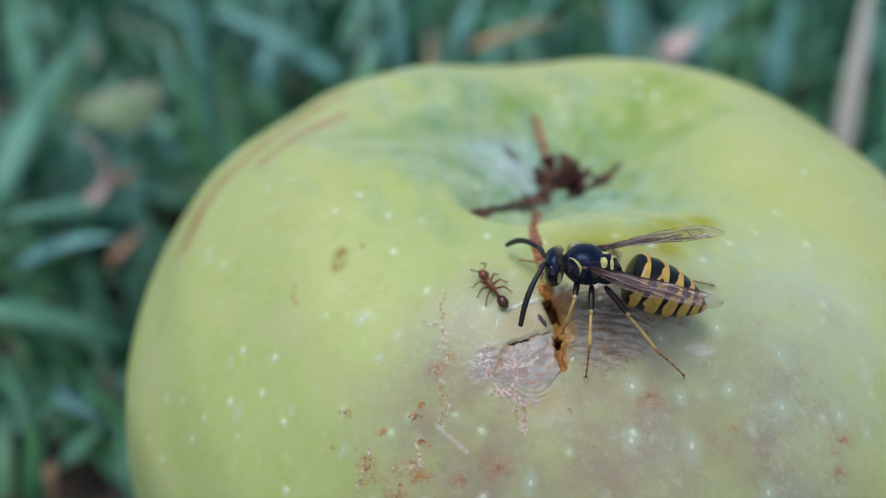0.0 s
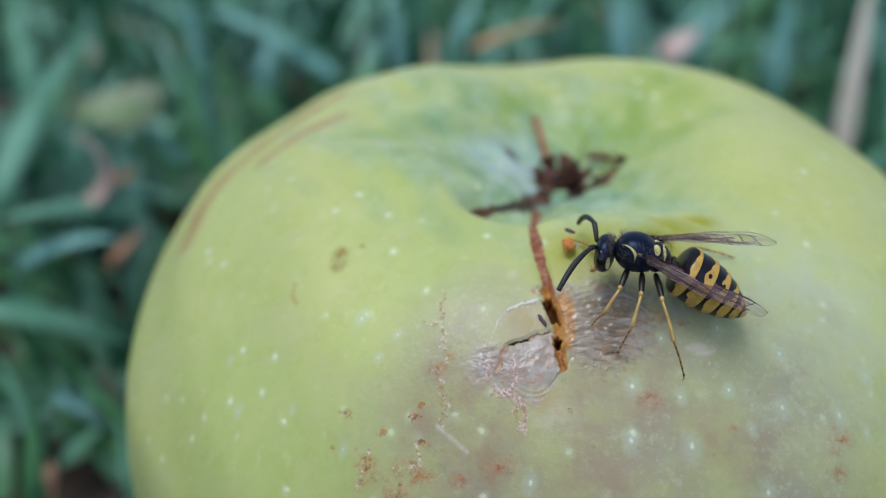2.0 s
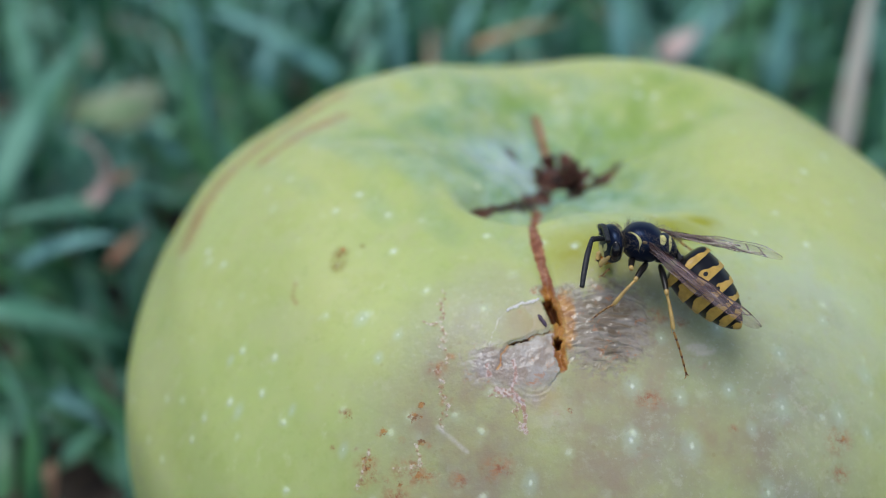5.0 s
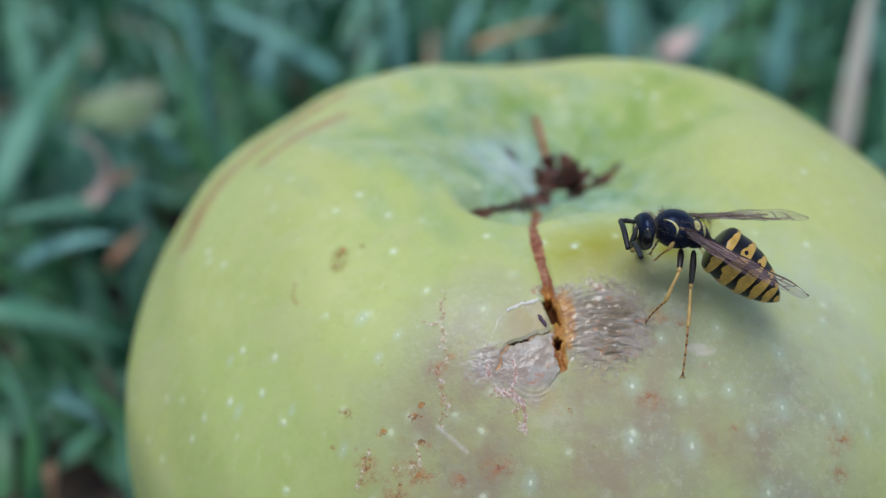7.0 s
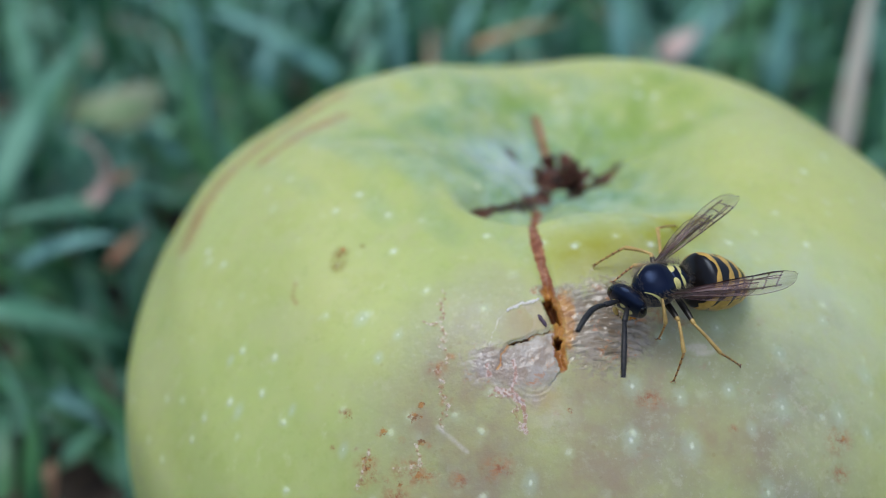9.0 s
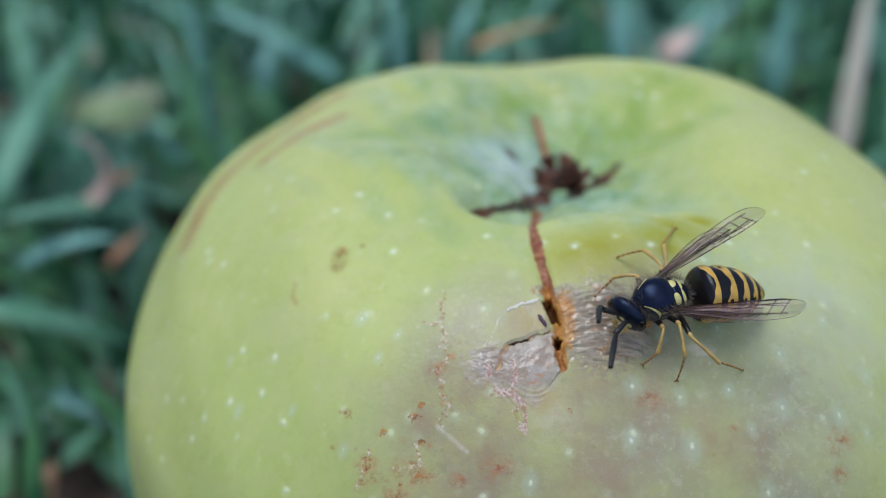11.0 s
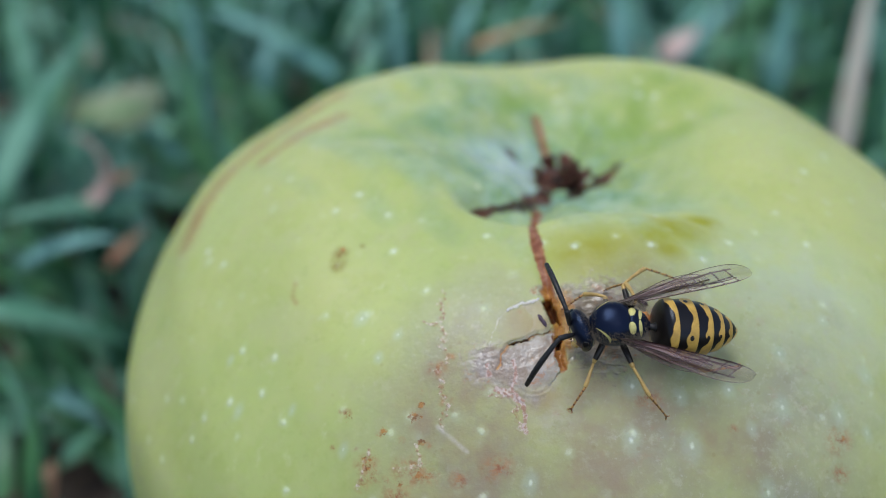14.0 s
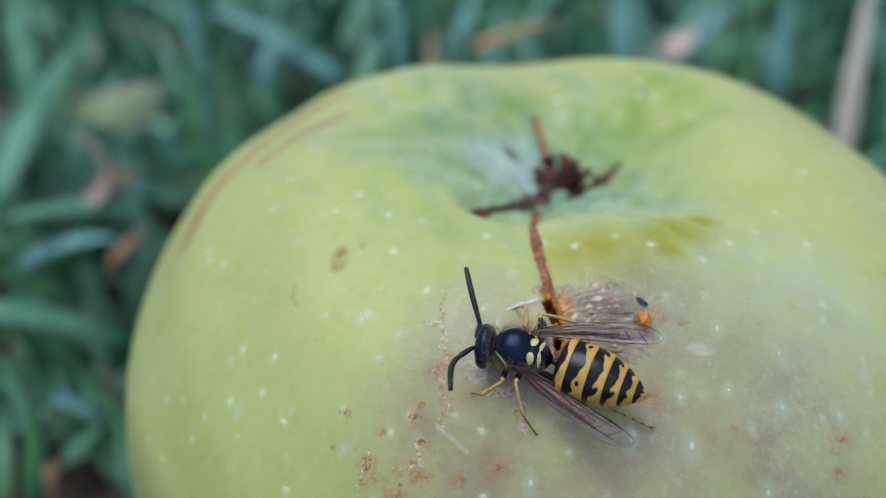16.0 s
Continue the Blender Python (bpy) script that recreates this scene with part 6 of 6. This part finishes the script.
    trail = [
        (0, pose(-0.00728, -0.02460, 0.07243, -16, -17, 120)),
        (0.2, pose(-0.00545, -0.02587, 0.07223, -27, -2, 152)),
        (0.5, pose(-0.00422, -0.02564, 0.07256, -26, 2, 164)),
        (0.6, pose(-0.00289, -0.02663, 0.07399, -26, 8, 18)),
        (0.7, pose(-0.0015, -0.02662, 0.07417, -26, 9, -174)),
        (0.8, pose(0.00027, -0.0264, 0.07499, -25, 1, -165)),
        (0.9, pose(0.00133, -0.02651, 0.07496, -26, 9, -163)),
        (1, pose(0.00412, -0.02398, 0.07471, -21, -9, 172)),
        (1.1, pose(0.0119, -0.0094, 0.07383, 6, 1, -143)),
        (1.2, pose(0.01333, -0.01037, 0.074, -5, 7, -178)),
        (1.5, pose(0.01092, -0.0055, 0.07353, -15, 18, 136)),
        (1.6, pose(0.01013, -0.0039, 0.0731, -16, 22, 135)),
        (1.8, pose(0.00747, 0.00066, 0.07125, -1, 26, 151)),
        (2, pose(0.00495, 0.002, 0.06999, -11, 2, 166)),
        (2.4, pose(0.00278, 0.00306, 0.06967, -21, 0, 148)),
        (2.8, pose(-0.00092, 0.00563, 0.07012, -14, -18, 141)),
        (3.2, pose(-0.00432, 0.008, 0.07192, -2, -27, 141)),
        (3.5, pose(-0.0076, 0.00902, 0.07347, -4, -24, 149)),
        (4, pose(-0.0145, 0.0122, 0.0752, -3, 4, 166)),
        (4.2, pose(-0.01965, 0.04531, 0.0633, -13, 21, 97)),
        (4.8, pose(-0.01915, 0.03601, 0.05755, 0, 65, 118)),
        (5.6, pose(-0.0232, 0.03713, 0.04618, 0, 84, 122)),
        (6.8, pose(-0.02022, 0.03802, 0.02946, -18, 78, -62)),
        (16, pose(-0.01867, 0.03827, 0.02757, -18, 75, -64)),
    ]
    crumbs = [
        (0, pose(-0.00364, -0.02623, 0.07373, 26, -8, -4)),
        (0.5, pose(-0.00407, -0.02672, 0.07343, 27, -8, -4)),
        (0.6, pose(-0.00098, -0.02203, 0.07499, 16, -7, -2)),
        (0.7, pose(-0.001, -0.0223, 0.07486, 17, -7, -2)),
        (1.8, pose(-0.00105, -0.02229, 0.07485, 17, -7, -2)),
        (2, pose(-0.00162, -0.02209, 0.07498, 15, -9, -2)),
        (2.5, pose(-0.00134, -0.02269, 0.07548, 17, -7, -2)),
        (3, pose(-0.00133, -0.02253, 0.07553, 17, -8, -2)),
        (3.5, pose(0.00027, -0.02423, 0.0751, 22, -3, -1)),
        (4, pose(0.00091, -0.02492, 0.07462, 25, -2, 0)),
        (6.3, pose(0.00099, -0.02223, 0.07564, 17, -3, 0)),
        (6.5, pose(0.00134, -0.02278, 0.07548, 18, -2, 0)),
        (7, pose(0.00343, -0.02273, 0.07546, 19, 4, 1)),
        (7.5, pose(0.00283, -0.02352, 0.0752, 21, 2, 0)),
        (8, pose(0.00411, -0.02323, 0.07522, 2, 5, 2)),
        (8.2, pose(0.00487, -0.02382, 0.0749, 22, 7, 3)),
        (8.5, pose(0.00538, -0.02454, 0.07419, 24, 7, 3)),
        (8.7, pose(0.00406, -0.02513, 0.07408, 26, 5, 2)),
        (9, pose(0.00231, -0.02766, 0.07281, 31, 2, 0)),
        (9.3, pose(0.00245, -0.0279, 0.07254, 32, 2, 1)),
        (9.8, pose(0.00328, -0.0279, 0.07225, 32, 3, 2)),
        (16, pose(0.00328, -0.0279, 0.07225, 32, 3, 2)),
    ]
    specks = [
        (0, pose(-0.00351, -0.02571, 0.07455, 24, 6, -34)),
        (0.5, pose(-0.00394, -0.02621, 0.07425, 25, 6, -34)),
        (0.6, pose(-0.00082, -0.02127, 0.07572, 15, 1, -37)),
        (0.7, pose(-0.00085, -0.02157, 0.0756, 15, 2, -36)),
        (1.8, pose(-0.00089, -0.02156, 0.07559, 15, 2, -36)),
        (2, pose(-0.00146, -0.02135, 0.07571, 15, 0, -37)),
        (2.5, pose(-0.00119, -0.02199, 0.07622, 16, 2, -36)),
        (3, pose(-0.00117, -0.02181, 0.07627, 16, 2, -36)),
        (3.5, pose(0.00041, -0.02362, 0.07589, 19, 9, -34)),
        (4, pose(0.00104, -0.02435, 0.07542, 2, 11, -33)),
        (6.3, pose(0.00116, -0.02148, 0.07637, 12, 6, -36)),
        (6.5, pose(0.00151, -0.02208, 0.07623, 14, 8, -35)),
        (7, pose(0.0036, -0.02201, 0.07619, 1, 13, -35)),
        (7.5, pose(0.00298, -0.02287, 0.07597, 14, 13, -34)),
        (8, pose(0.00428, -0.02254, 0.07597, 11, 15, -34)),
        (8.2, pose(0.00503, -0.02317, 0.07566, 12, 17, -33)),
        (8.5, pose(0.00553, -0.02393, 0.07497, 14, 19, -32)),
        (8.7, pose(0.0042, -0.02457, 0.07488, 17, 18, -32)),
        (9, pose(0.00242, -0.0272, 0.07365, 25, 17, -29)),
        (9.3, pose(0.00253, -0.0264, 0.07307, 24, 17, -29)),
        (9.8, pose(0.00336, -0.02643, 0.0728, 24, 19, -29)),
        (16, pose(0.00336, -0.02643, 0.0728, 24, 19, -29)),
    ]
    walk(WASP, [(r[0], r[1]) for r in poses])
    walk(WASP_PARTS["abdomen"], [(r[0], aim(Vector(WAIST) * MM, Vector(r[2]) + Vector((0, 0, 0.07)))) for r in poses])
    walk(WASP_PARTS["head"], [(r[0], aim(Vector(HEAD_BASE) * MM, r[3])) for r in poses])
    for side, k in ((1, 4), (-1, 5)):
        walk(WASP_PARTS["wing"][side], [(r[0], aim((0.25 * MM, 1.28 * side * MM, 0.56 * MM), Vector(r[k]) + Vector((0, 0, 0.07 if side < 0 and r[0] < 8.4 else 0)), (0.0, 0.25, 1))) for r in poses])
    for side, k in ((1, 6), (-1, 8)):
        scape, flagellum = WASP_PARTS["antenna"][side]
        upper, lower = [], []
        for r in poses:
            base = aim(Vector(HEAD_BASE) * MM, r[3]) @ Vector((1.36 * MM, 0.36 * side * MM, 0.2 * MM))
            upper.append((r[0], aim(base, r[k])))
            lower.append((r[0], aim(base + Vector(r[k]).normalized() * 1.5 * MM, r[k + 1], (0.3, side * 0.4, 1))))
        walk(scape, upper)
        walk(flagellum, lower)
    for side, k in ((1, 1), (-1, 4)):
        for i, which in enumerate(("front", "middle", "hind")):
            for piece, rows in zip(WASP_PARTS["leg"][which, side], leg_rows(which, side, [(r[0], r[k + i]) for r in steps])):
                walk(piece, rows)
    walk(ANT, trail)
    walk(CRUMB, crumbs)
    walk(SPECK, specks)


motions()
